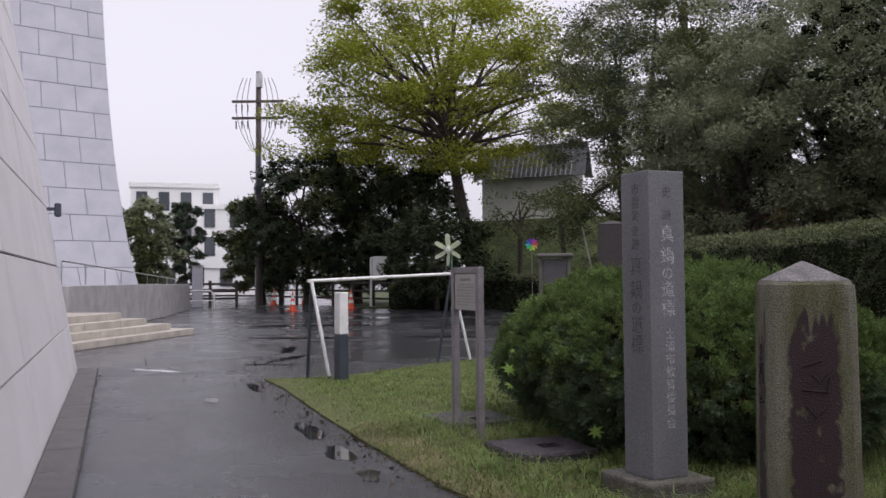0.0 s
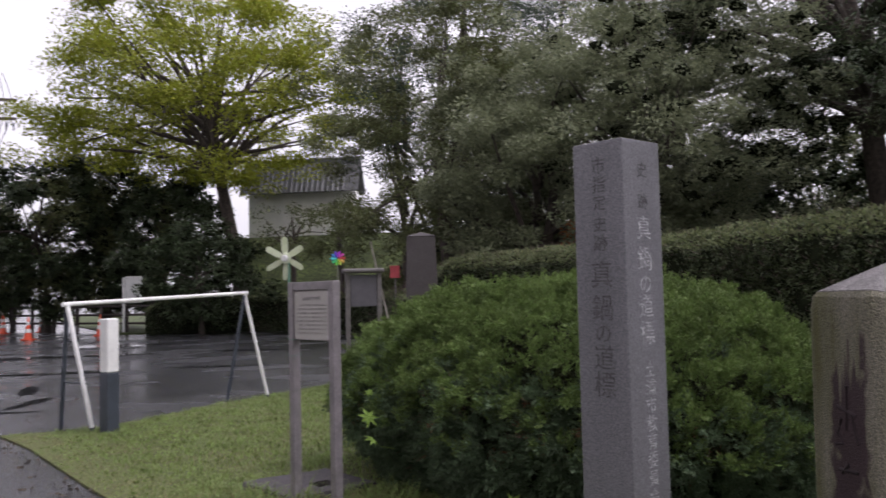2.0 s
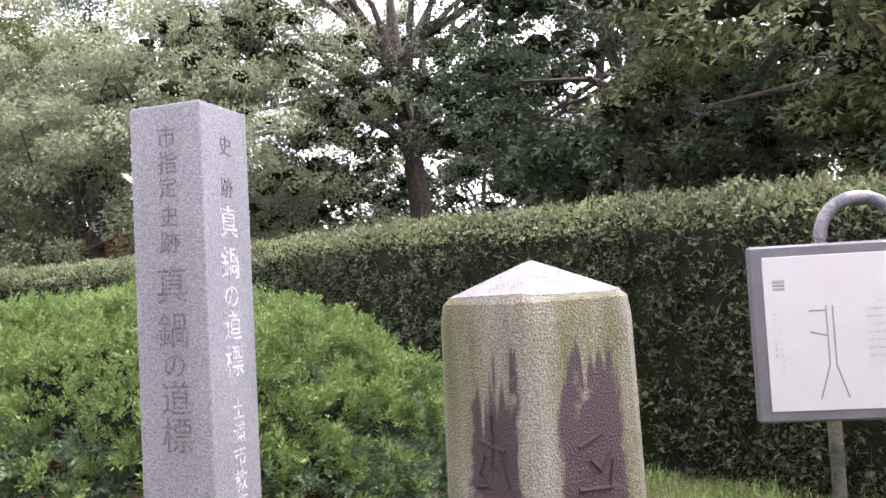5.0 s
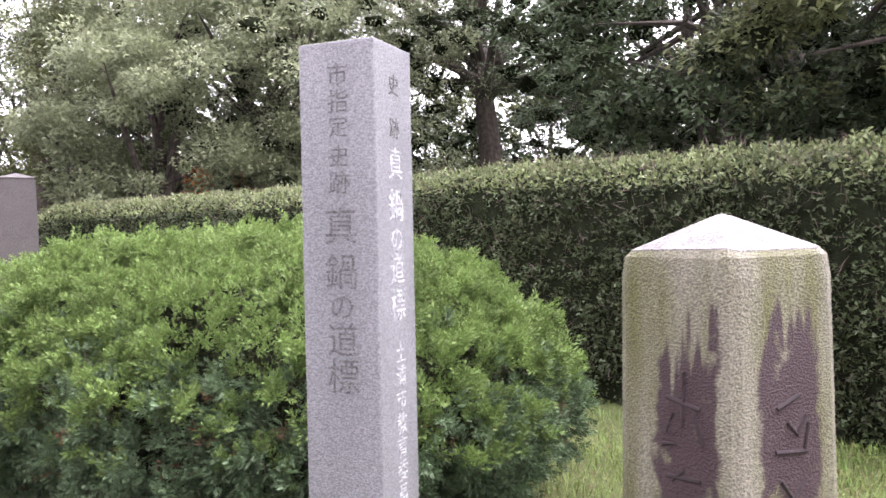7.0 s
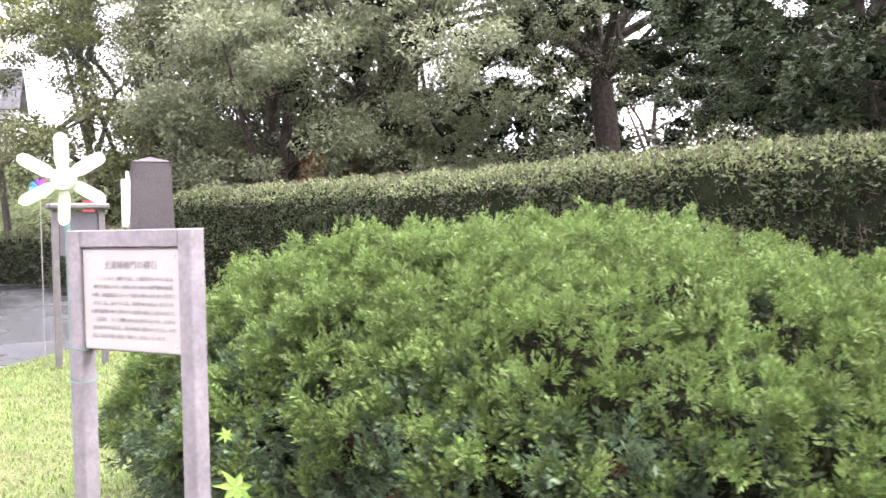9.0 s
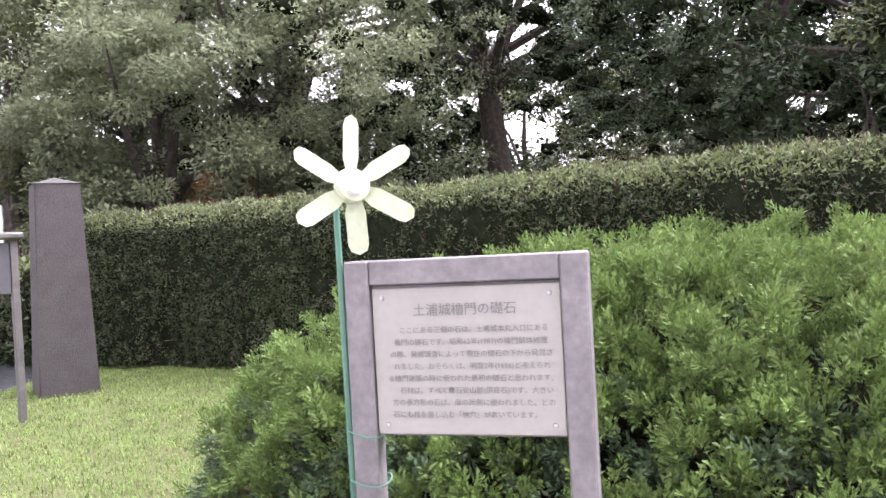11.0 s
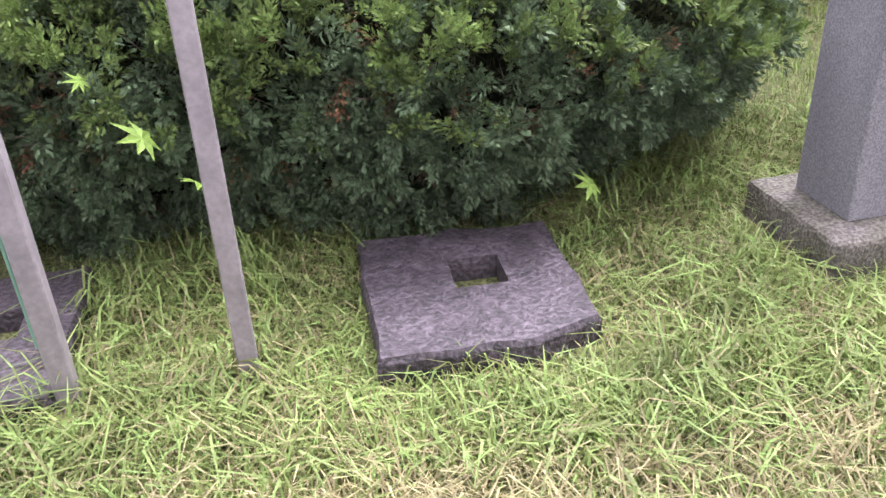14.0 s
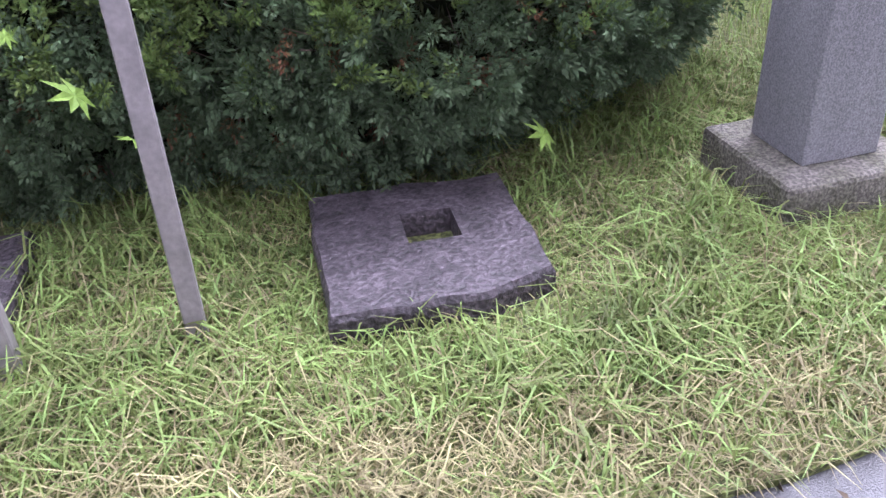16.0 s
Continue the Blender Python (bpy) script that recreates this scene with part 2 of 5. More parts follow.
def box(sx, sy, sz, x=0, y=0, z=0, bevel=0.0, m=None, bm=None, seg=1):
    """A box centred at x, y with its foot at z."""
    bm = bm or bmesh.new()
    made = bmesh.ops.create_cube(bm, size=1, matrix=(m or Matrix()) @ Matrix.Translation((x, y, z + sz / 2)) @ Matrix.Diagonal((sx, sy, sz, 1)))
    if bevel:
        edges = {e for v in made["verts"] for e in v.link_edges}
        bmesh.ops.bevel(bm, geom=list(edges), offset=bevel, segments=seg, affect="EDGES", profile=0.5)
    return bm


def rod(a, b, r0, r1=None, n=10, bm=None):
    """A tapered rod from a to b."""
    bm = bm or bmesh.new()
    a, b = Vector(a), Vector(b)
    d = b - a
    m = Matrix.Translation((a + b) / 2) @ d.to_track_quat("Z", "Y").to_matrix().to_4x4()
    bmesh.ops.create_cone(bm, cap_ends=True, segments=n, radius1=r0, radius2=r0 if r1 is None else r1, depth=d.length, matrix=m)
    return bm


def pipe(points, radii, n=8, bm=None):
    """A tube along points."""
    bm = bm or bmesh.new()
    rings = []
    pts = [Vector(p) for p in points]
    for i, p in enumerate(pts):
        d = (pts[min(i + 1, len(pts) - 1)] - pts[max(i - 1, 0)]).normalized()
        q = d.to_track_quat("Z", "Y")
        r = radii[i] if hasattr(radii, "__len__") else radii
        rings.append([bm.verts.new(p + q @ Vector((r * math.cos(k * math.tau / n), r * math.sin(k * math.tau / n), 0))) for k in range(n)])
    for a, b in zip(rings, rings[1:]):
        for k in range(n):
            bm.faces.new((a[k], a[(k + 1) % n], b[(k + 1) % n], b[k]))
    bm.faces.new(rings[0][::-1])
    bm.faces.new(rings[-1])
    return bm


def slab_poly(points, z0, z1, bm=None):
    bm = bm or bmesh.new()
    low = [bm.verts.new((x, y, z0)) for x, y in points]
    top = [bm.verts.new((x, y, z1)) for x, y in points]
    bm.faces.new(low[::-1])
    bm.faces.new(top)
    n = len(points)
    for i in range(n):
        bm.faces.new((low[i], low[(i + 1) % n], top[(i + 1) % n], top[i]))
    return bm


def quads(name, v, material, parent=None, label="", per=4):
    """A mesh of loose faces from an array of corners (n, per, 3)."""
    v = np.asarray(v, np.float32).reshape(-1, 3)
    n = len(v) // per
    me = bpy.data.meshes.new(name)
    me.vertices.add(len(v))
    me.vertices.foreach_set("co", v.ravel())
    me.loops.add(len(v))
    me.loops.foreach_set("vertex_index", np.arange(len(v), dtype=np.int32))
    me.polygons.add(n)
    me.polygons.foreach_set("loop_start", np.arange(0, len(v), per, dtype=np.int32))
    me.update(calc_edges=True)
    me.validate()
    me.materials.append(material)
    ob = new(name, me)
    if parent:
        ob.parent = parent
    if label:
        ob["label"] = label
    return ob


def unit(a):
    return a / np.maximum(np.linalg.norm(a, axis=-1, keepdims=True), 1e-9)


def leaves(base, ways, length, width, fold=0.25, level=None):
    """Rhombic leaves: from base points along ways; level turns their upper sides to the sky, more or less strictly."""
    n = len(base)
    length, width = np.broadcast_to(length, n)[:, None], np.broadcast_to(width, n)[:, None]
    ways = unit(ways)
    tilt = rng.normal(size=(n, 3))
    side = unit(np.cross(ways, tilt if level is None else tilt * level + np.array((0, 0, 1.0))))
    up = np.cross(side, ways)
    mid = base + ways * length * 0.5 + up * width * fold
    return np.stack([base, mid + side * width * 0.5, base + ways * length, mid - side * width * 0.5], 1)


def words(text, size, material, parent, m, label="", name="lettering", depth=0.001, spacing=1.0):
    cu = bpy.data.curves.new("text", "FONT")
    cu.body, cu.size, cu.extrude, cu.align_x, cu.align_y = text, size, depth, "CENTER", "CENTER"
    cu.space_line, cu.resolution_u = spacing, 2
    tmp = bpy.data.objects.new("text", cu)
    scene.collection.objects.link(tmp)
    me = bpy.data.meshes.new_from_object(tmp.evaluated_get(bpy.context.evaluated_depsgraph_get()))
    bpy.data.objects.remove(tmp)
    bpy.data.curves.remove(cu)
    me.materials.clear()
    me.materials.append(material)
    ob = new(name, me)
    ob.parent, ob.matrix_basis = parent, m
    if label:
        ob["label"] = label
    return ob


# ---- ground ----
bm = bmesh.new()
bmesh.ops.create_grid(bm, x_segments=40, y_segments=40, size=900)
ground = tagged(link("ground", bm, ASPHALT), "wet dark grey asphalt with shallow puddles", "ground", kind="structure")
U, N = Vector((-0.73, 0.684, 0)), Vector((0.684, 0.73, 0))  # along the path, and from the wall to the lawn
LAWN = [(8.6, -4.0), (4.6, 0.25), (0.75, 4.22), (0.2, 4.6), (-1.1, 5.75), (-2.5, 7.05), (-4.1, 8.6), (-5.0, 9.35), (-4.3, 9.75), (-4.0, 10.3), (-3.6, 12.1), (-2.9, 14.0), (-2.2, 16.2), (-1.4, 18.4), (3, 17), (9, 10), (14, 2), (14, -4)]
lawn = tagged(link("lawn", slab_poly(LAWN, -0.2, 0.02), SOIL), "damp mown grass verge with straw-coloured patches", "lawn", kind="structure")
PLAZA_BACK = [(-19.5, 36.0), (-11.0, 37.0), (-4, 28), (-1.2, 19.2), (3, 18), (10, 12), (20, 0), (60, -20), (60, 90), (-60, 90), (-32, 52)]
park = tagged(link("park_ground", slab_poly(PLAZA_BACK, -0.2, 0.05), BANK), "rough grassy park ground under the trees", "ground", kind="structure")


# ---- battered wall beside the path ----
def along(s, off, z=0.0):
    """A place s metres along the path wall from its far end, off metres towards the lawn."""
    p = Vector((-8.54, 9.09, z)) - U * s + N * off
    return p


wall = thing("wall_path", Matrix(), "pale grey battered wall of large panels", "wall", kind="structure")
BAT = 0.175
COURSE = [0.0] + [0.77 + 0.94 * k for k in range(9)]
bm = bmesh.new()
prof = [(0.0, 0.0), (-BAT * 8.57, 8.57), (-BAT * 8.57 - 2.5, 8.57), (-4.2, 0.0)]
ends = [[bm.verts.new(along(s, o - 0.03, z)) for o, z in prof] for s in (0.02, 22)]
for k in range(4):
    bm.faces.new((ends[0][k], ends[0][(k + 1) % 4], ends[1][(k + 1) % 4], ends[1][k]))
bm.faces.new(ends[0][::-1])
bm.faces.new(ends[1])
part("backing", bm, JOINT, wall)


def panel_mesh(name, a, b, c, d, thick, material, parent, gap=0.012):
    """A slightly proud panel between the corners a, b (low) and c, d (high)."""
    a, b, c, d = (Vector(p) for p in (a, b, c, d))
    mid = (a + b + c + d) / 4
    nrm = (b - a).cross(d - a).normalized()
    sx, sz = (b - a).normalized() * gap, (d - a).normalized() * gap
    f = [a + sx + sz, b - sx + sz, c - sx - sz, d + sx - sz]
    bm = bmesh.new()
    lo = [bm.verts.new(p) for p in f]
    e = 0.006
    hi = [bm.verts.new(p + nrm * thick + (mid - p).normalized() * e) for p in f]
    bm.faces.new(hi)
    for k in range(4):
        bm.faces.new((lo[k], lo[(k + 1) % 4], hi[(k + 1) % 4], hi[k]))
    return part(name, bm, material, parent)


for r in range(9):
    s = 0.0
    while s < 21:
        w = 3.6
        z0, z1 = COURSE[r], COURSE[r + 1]
        panel_mesh("panel", along(s + w, -BAT * z0 - 0.03, z0), along(s, -BAT * z0 - 0.03, z0), along(s, -BAT * z1 - 0.03, z1), along(s + w, -BAT * z1 - 0.03, z1), 0.03, CLAD, wall)
        s += w
for r in range(9):  # the wall's far end
    z0, z1 = COURSE[r], COURSE[r + 1]
    panel_mesh("panel", along(0.02, -BAT * z0 - 0.03, z0), along(0.02, -4.2, z0), along(0.02, -4.2, z1), along(0.02, -BAT * z1 - 0.03, z1), 0.02, CLAD, wall)
kerb = thing("kerb", Matrix(), "dark wet concrete kerb along the wall's foot", "kerb", kind="structure")
for i in range(24):
    bm = bmesh.new()
    m = Matrix.Translation(along(i * 0.9 + 0.45, 0.16)) @ Matrix.Rotation(math.atan2(U.y, U.x), 4, "Z")
    box(0.89, 0.3, 0.07, bevel=0.012, m=m, bm=bm)
    part("kerb_stone", bm, KERB, kerb)
lamp = thing("wall_lamp", Matrix.Translation(along(0.25, -BAT * 2.6 + 0.03, 2.6)) @ Matrix.Rotation(math.atan2(N.y, N.x), 4, "Z"), "small black spotlight fixed on the pale wall", "lamp")
part("bracket", box(0.12, 0.05, 0.05, 0.02, 0, 0, 0.008), SLATE, lamp)
part("lamp_head", box(0.1, 0.12, 0.22, 0.13, 0, -0.1, 0.02), SLATE, lamp)

# ---- pale tower beyond the steps ----
tower = thing("tower", Matrix(), "pale grey tower clad in panels with a flared foot", "building")
TC, TD, TE = Vector((-21.88, 24.03, 0)), Vector((-0.42, -0.907, 0)), Vector((-0.907, 0.42, 0))


def flare(z):
    return 1.6 * (1 - math.exp(-z / 6.5))


def tower_at(s, back, z, out=0.0):
    f = flare(z)
    return TC + TD * (s + f * (1 - 2 * s / 14)) + TE * (back + f - out) + Vector((0, 0, z))


bm = bmesh.new()
rings = []
for i in range(25):
    z = i * 0.8
    rings.append([bm.verts.new(tower_at(s, b, z)) for s, b in ((0, 0), (14, 0), (14, 9), (0, 9))])
for a, b in zip(rings, rings[1:]):
    for k in range(4):
        bm.faces.new((a[k], a[(k + 1) % 4], b[(k + 1) % 4], b[k]))
bm.faces.new(rings[-1])
part("tower_core", bm, mat("pale_joint", (0.24, 0.24, 0.26), 0.8), tower)
for r in range(19):
    s = 0.0
    first = 0.75 if r % 2 else 1.5
    while s < 9:
        w = first if s == 0 else 1.5
        a, b = tower_at(s, 0, r * 1.0, 0.005), tower_at(s + w, 0, r * 1.0, 0.005)
        c, d = tower_at(s + w, 0, r * 1.0 + 1.0, 0.005), tower_at(s, 0, r * 1.0 + 1.0, 0.005)
        panel_mesh("panel", b, a, d, c, 0.012, PALE, tower, 0.012)
        s += w

# ---- steps, ramp wall and rail ----
SD = (Vector((-13.26, 16.46, 0)) - Vector((-12.07, 12.13, 0))).normalized()
SB = Vector((-SD.y, SD.x, 0))
stairs = thing("stairs", Matrix(), "cream stone steps with four risers", "stairs", kind="structure")
s_rot = Matrix.Rotation(math.atan2(SD.y, SD.x), 4, "Z")
for k in range(4):
    end = 5.35 - 0.55 * k
    x0 = -1.5
    while x0 < end:
        x1 = min(x0 + 1.5, end)
        m = Matrix.Translation(Vector((-12.07, 12.13, 0))) @ s_rot
        part("step", box(x1 - x0 - 0.006, 4 - 0.4 * k, 0.165, (x0 + x1) / 2, 2 + 0.2 * k, 0.165 * k, 0.01, m=m), STEP, stairs)
        x0 = x1
ramp = thing("ramp_wall", Matrix(), "low pale concrete ramp wall with a coping", "wall", kind="structure")
RA, RB, RC = Vector((-16.6, 15.6, 0)), Vector((-22.2, 24.9, 0)), Vector((-28.0, 32.8, 0))


def run_wall(a, b, h, t, parent, material, name="wall_run"):
    d = b - a
    m = Matrix.Translation((a + b) / 2) @ Matrix.Rotation(math.atan2(d.y, d.x), 4, "Z")
    part(name, box(d.length, t, h, 0, 0, 0, 0.015, m=m), material, parent)


run_wall(RA, RB, 1.35, 0.3, ramp, CONCRETE)
run_wall(RB, RC, 1.3, 0.3, ramp, CONCRETE)
run_wall(RC, RC + Vector((-6, -1.5, 0)), 1.3, 0.3, ramp, CONCRETE)
rail = thing("handrail", Matrix(), "thin grey metal handrail on the ramp wall", "handrail")
A, B = RA + Vector((-0.3, 0.2, 0)), RC + Vector((-0.5, -0.3, 0))
part("rail_bar", rod(A + Vector((0, 0, 2.05)), B + Vector((0, 0, 1.55)), 0.025), STEEL, rail)
for k in range(9):
    p = A.lerp(B, k / 8)
    part("rail_post", rod(p + Vector((0, 0, 1.2)), p + Vector((0, 0, 2.05 - 0.5 * k / 8)), 0.02), STEEL, rail)

# ---- stone signpost pillar ----
pillar = thing("stone_pillar", pose(1.612, 4.955, 0, 0, 0, -39), "tall square grey granite pillar with carved vertical lettering", "stone pillar")
part("plinth", box(0.53, 0.53, 0.26, 0, 0, -0.1, 0.02, seg=2), PLINTH, pillar, "weathered mossy concrete plinth")
bm = box(0.29, 0.29, 2.005, 0, 0, 0.16, 0.006, seg=2)
part("shaft", bm, GRANITE, pillar)
FACE_A = pose(0, -0.146, 0) @ Matrix.Rotation(radians(90), 4, "X")
FACE_B = pose(0.146, 0, 0) @ Matrix.Rotation(radians(90), 4, "Z") @ Matrix.Rotation(radians(90), 4, "X")
CARVED = mat("carved_granite", (0.1, 0.098, 0.1), 0.8, var=0.45, scale=30, bump=0.5, fine=170, speck=0.4)
CHALK = mat("pale_filled_carving", (0.4, 0.4, 0.41), 0.7, var=0.5, scale=30, bump=0.4, second=(0.17, 0.17, 0.18))
for ch, z, size in (("市", 2.045, 0.085), ("指", 1.955, 0.085), ("定", 1.87, 0.08), ("史", 1.77, 0.08), ("跡", 1.68, 0.085), ("真", 1.53, 0.135), ("鍋", 1.375, 0.13), ("の", 1.26, 0.105), ("道", 1.145, 0.125), ("標", 1.02, 0.13)):
    words(ch, size, CARVED, pillar, FACE_A @ pose(0.006, z, 0))
for ch, z in (("史", 2.02), ("跡", 1.87)):
    words(ch, 0.08, CARVED, pillar, FACE_B @ pose(0.0, z, 0))
for ch, z, size in (("真", 1.745, 0.12), ("鍋", 1.6, 0.12), ("の", 1.485, 0.1), ("道", 1.38, 0.115), ("標", 1.255, 0.12)):
    words(ch, size, CHALK, pillar, FACE_B @ pose(0, z, 0))
for i, ch in enumerate("土浦市教育委員会"):
    words(ch, 0.08, CHALK, pillar, FACE_B @ pose(0.012, 1.09 - 0.083 * i, 0))

# ---- old milestone ----
mile = thing("milestone", pose(2.575, 4.2, 0, 0, 0, 13), "old lichened granite milestone with a pyramid top and dark rubbed faces", "milestone")
bm = bmesh.new()
H0 = 0.224
levels = [(-0.1, 0.236), (0.5, 0.232), (1.0, 0.228), (1.36, H0), (1.42, H0 - 0.006), (1.44, H0 - 0.02)]
rings = []
for z, h in levels:
    ring = []
    for k in range(4):
        a = Vector((h * (1, -1, -1, 1)[k], h * (1, 1, -1, -1)[k], z))
        for j in range(-1, 2):
            ang = math.atan2(a.y, a.x) + j * radians(45)
            c = 0.045
            ring.append(bm.verts.new((a.x - math.copysign(c, a.x) + c * math.cos(ang) * 1.0, a.y - math.copysign(c, a.y) + c * math.sin(ang) * 1.0, z + rng.normal() * 0.003)))
    rings.append(ring)
for a, b in zip(rings, rings[1:]):
    for k in range(12):
        bm.faces.new((a[k], a[(k + 1) % 12], b[(k + 1) % 12], b[k]))
bm.faces.new(rings[-1])
bmesh.ops.recalc_face_normals(bm, faces=bm.faces)
rim = [v.co.copy() for v in rings[-1]]
part("shaft", bm, MILE, mile)
bm = bmesh.new()
low = [bm.verts.new((p.x * 0.998, p.y * 0.998, p.z - 0.01)) for p in rim]
eave = [bm.verts.new((p.x * 0.995, p.y * 0.995, p.z + 0.004)) for p in rim]
worn = [bm.verts.new((p.x * 0.12, p.y * 0.12, 1.538)) for p in rim]
tip = bm.verts.new((0, 0, 1.548))
for k in range(12):
    n = (k + 1) % 12
    bm.faces.new((low[k], low[n], eave[n], eave[k]))
    bm.faces.new((eave[k], eave[n], worn[n], worn[k]))
    bm.faces.new((worn[k], worn[n], tip))
bmesh.ops.recalc_face_normals(bm, faces=bm.faces)
part("cap", bm, mat("worn_pale_granite", (0.19, 0.178, 0.175), 0.75, var=0.3, scale=14, bump=0.9, fine=150, speck=0.35), mile, "low worn pale pyramid top")
GROOVE = mat("carved_groove", (0.022, 0.013, 0.015), 0.9, var=0.3, bump=0.4)
for y0, strokes in ((-0.06, (((-0.07, 1.02), (0.06, 1.0)), ((0.0, 1.1), (0.0, 1.02), (-0.01, 0.94)), ((0.03, 1.0), (0.05, 0.94), (0.07, 0.9)), ((-0.04, 0.98), (-0.07, 0.92), (-0.03, 0.89), (-0.085, 0.88)), ((0.0, 0.82), (-0.05, 0.78)), ((0.06, 0.8), (-0.07, 0.79)))),):
    for line in strokes:
        part("carved_stroke", pipe([(-0.2275 - 0.006 * (1.1 - z), y0 - u, z) for u, z in line], 0.007, 6), GROOVE, mile)
for line in (((-0.04, 1.0), (0.05, 1.03)), ((0.0, 0.96), (0.04, 0.92), (0.08, 0.97)), ((-0.05, 0.88), (0.08, 0.87)), ((0.07, 0.87), (0.09, 0.95)), ((-0.03, 0.8), (0.02, 0.74), (0.07, 0.79))):
    part("carved_stroke", pipe([(-0.01 + u, -0.2275 - 0.006 * (1.1 - z), z) for u, z in line], 0.007, 6), GROOVE, mile)

# ---- foundation stones in the grass ----
def foundation(name, m, label, outline, hole, top):
    """A rough slab with a square socket."""
    ob = thing(name, m, label, "foundation stone", "old foundation stones")
    bm = bmesh.new()
    n = len(outline)
    lo = [bm.verts.new((x * 1.02, y * 1.02, -0.12)) for x, y in outline]
    md = [bm.verts.new((x * 1.015, y * 1.015, top - 0.02)) for x, y in outline]
    hi = [bm.verts.new((x * 0.985, y * 0.985, top + 0.006 * noise.noise((x * 3, y * 3, 1)))) for x, y in outline]
    hx, hy, hw, hd = hole
    hc = [bm.verts.new((hx + a * hw / 2, hy + b * hd / 2, top)) for a, b in ((-1, -1), (1, -1), (1, 1), (-1, 1))]
    hb = [bm.verts.new((v.co.x, v.co.y, top - 0.16)) for v in hc]
    for a, b in ((lo, md), (md, hi)):
        for k in range(n):
            bm.faces.new((a[k], a[(k + 1) % n], b[(k + 1) % n], b[k]))
    for k in range(4):
        bm.faces.new((hc[k], hc[(k + 1) % 4], hb[(k + 1) % 4], hb[k]))
    bm.faces.new(hb)
    near = lambda v: min(range(4), key=lambda k: (hc[k].co - v.co).length)  # noqa: E731
    for k in range(n):
        a, b = hi[k], hi[(k + 1) % n]
        i, j = near(a), near(b)
        if i == j:
            bm.faces.new((a, b, hc[i]))
        else:
            bm.faces.new((a, b, hc[j], hc[i]))
    bmesh.ops.recalc_face_normals(bm, faces=bm.faces)
    part("stone", bm, SLAB, ob)
    part("socket_water", slab_poly([(hx - hw / 2, hy - hd / 2), (hx + hw / 2, hy - hd / 2), (hx + hw / 2, hy + hd / 2), (hx - hw / 2, hy + hd / 2)], top - 0.155, top - 0.135), WATER, ob, "brown rainwater in the socket")
    return ob


def rough_outline(w, d, cut=0.0):
    pts = []
    for x0, y0, x1, y1 in ((-w, -d, w, -d), (w, -d, w, d), (w, d, -w, d), (-w, d, -w, -d)):
        for k in range(6):
            f = k / 6
            x, y = x0 + (x1 - x0) * f, y0 + (y1 - y0) * f
            j = 0.008 if k else 0
            px0, py0 = x / 2 + rng.normal() * j, y / 2 + rng.normal() * j
            pts.append((px0, py0 + (cut * max(0.0, px0 - 0.1) if py0 < 0 else 0.0)))
    return pts


foundation("foundation_stone", pose(0.5, 5.81, 0, 0, 0, -43.5), "flat dark stone slab with a square socket holding rainwater", rough_outline(0.66, 0.7, 0.35), (0.03, 0.06, 0.168, 0.18), 0.11)
foundation("foundation_stone", pose(-0.62, 6.93, 0, 0, 0, -41), "flat dark stone slab with a square socket beside the sign", rough_outline(0.72, 0.72), (0.12, 0.05, 0.17, 0.17), 0.1)

# ---- information sign on two posts ----
SX, SY = Vector((0.783, -0.622, 0)), Vector((-0.622, -0.783, 0))
sign_m = Matrix.Translation((-0.578, 6.414, 0)) @ Matrix(((SX.x, -SY.x, 0, 0), (SX.y, -SY.y, 0, 0), (0, 0, 1, 0), (0, 0, 0, 1)))
sign = thing("information_sign", sign_m, "weathered grey metal sign with a cream text plate", "sign")
SW, ST = 0.539, 1.57
for x in (0.0285, SW - 0.0285):
    part("post", box(0.057, 0.06, ST + 0.15, x, 0.03, -0.15, 0.004), POST, sign)
part("top_rail", box(SW - 0.116, 0.056, 0.055, SW / 2, 0.031, ST - 0.0555, 0.003), POST, sign)
part("back_panel", box(SW - 0.116, 0.03, 0.335, SW / 2, 0.038, ST - 0.392, 0.002), POST, sign)
plate = part("plate", box(SW - 0.12, 0.006, 0.322, SW / 2, 0.0165, ST - 0.386, 0.001), PANEL, sign, "cream enamel plate with printed text")
for x in (0.083, SW - 0.083):
    for z in (ST - 0.084, ST - 0.365):
        bm = rod((x, 0.0145, z), (x, 0.0105, z), 0.0065, 0.004, 12)
        part("screw", bm, STEEL, sign)
PM = Matrix.Rotation(radians(90), 4, "X")
words("土浦城櫓門の礎石", 0.029, INK, sign, pose(SW / 2, 0.0125, ST - 0.115) @ PM, name="title", depth=0.0004)
BODY = ["　ここにある三個の石は、土浦城本丸入口にある", "櫓門の礎石です。昭和62年(1987)の櫓門解体修理", "の際、発掘調査によって現在の礎石の下から発見さ", "れました。おそらくは、明暦2年(1656)と考えられ", "る櫓門建築の時に使われた最初の礎石と思われます。", "　石材は、すべて輝石安山岩(伊豆石)です。大きい", "方の長方形の石は、扉の両側に使われました。どの", "石にも柱を差し込む「枘穴」があいています。　　"]
for i, line in enumerate(BODY):
    words(line, 0.0158, INK, sign, pose(SW / 2 + 0.008, 0.0125, ST - 0.158 - 0.0265 * i) @ PM, name="text_line", depth=0.0003)

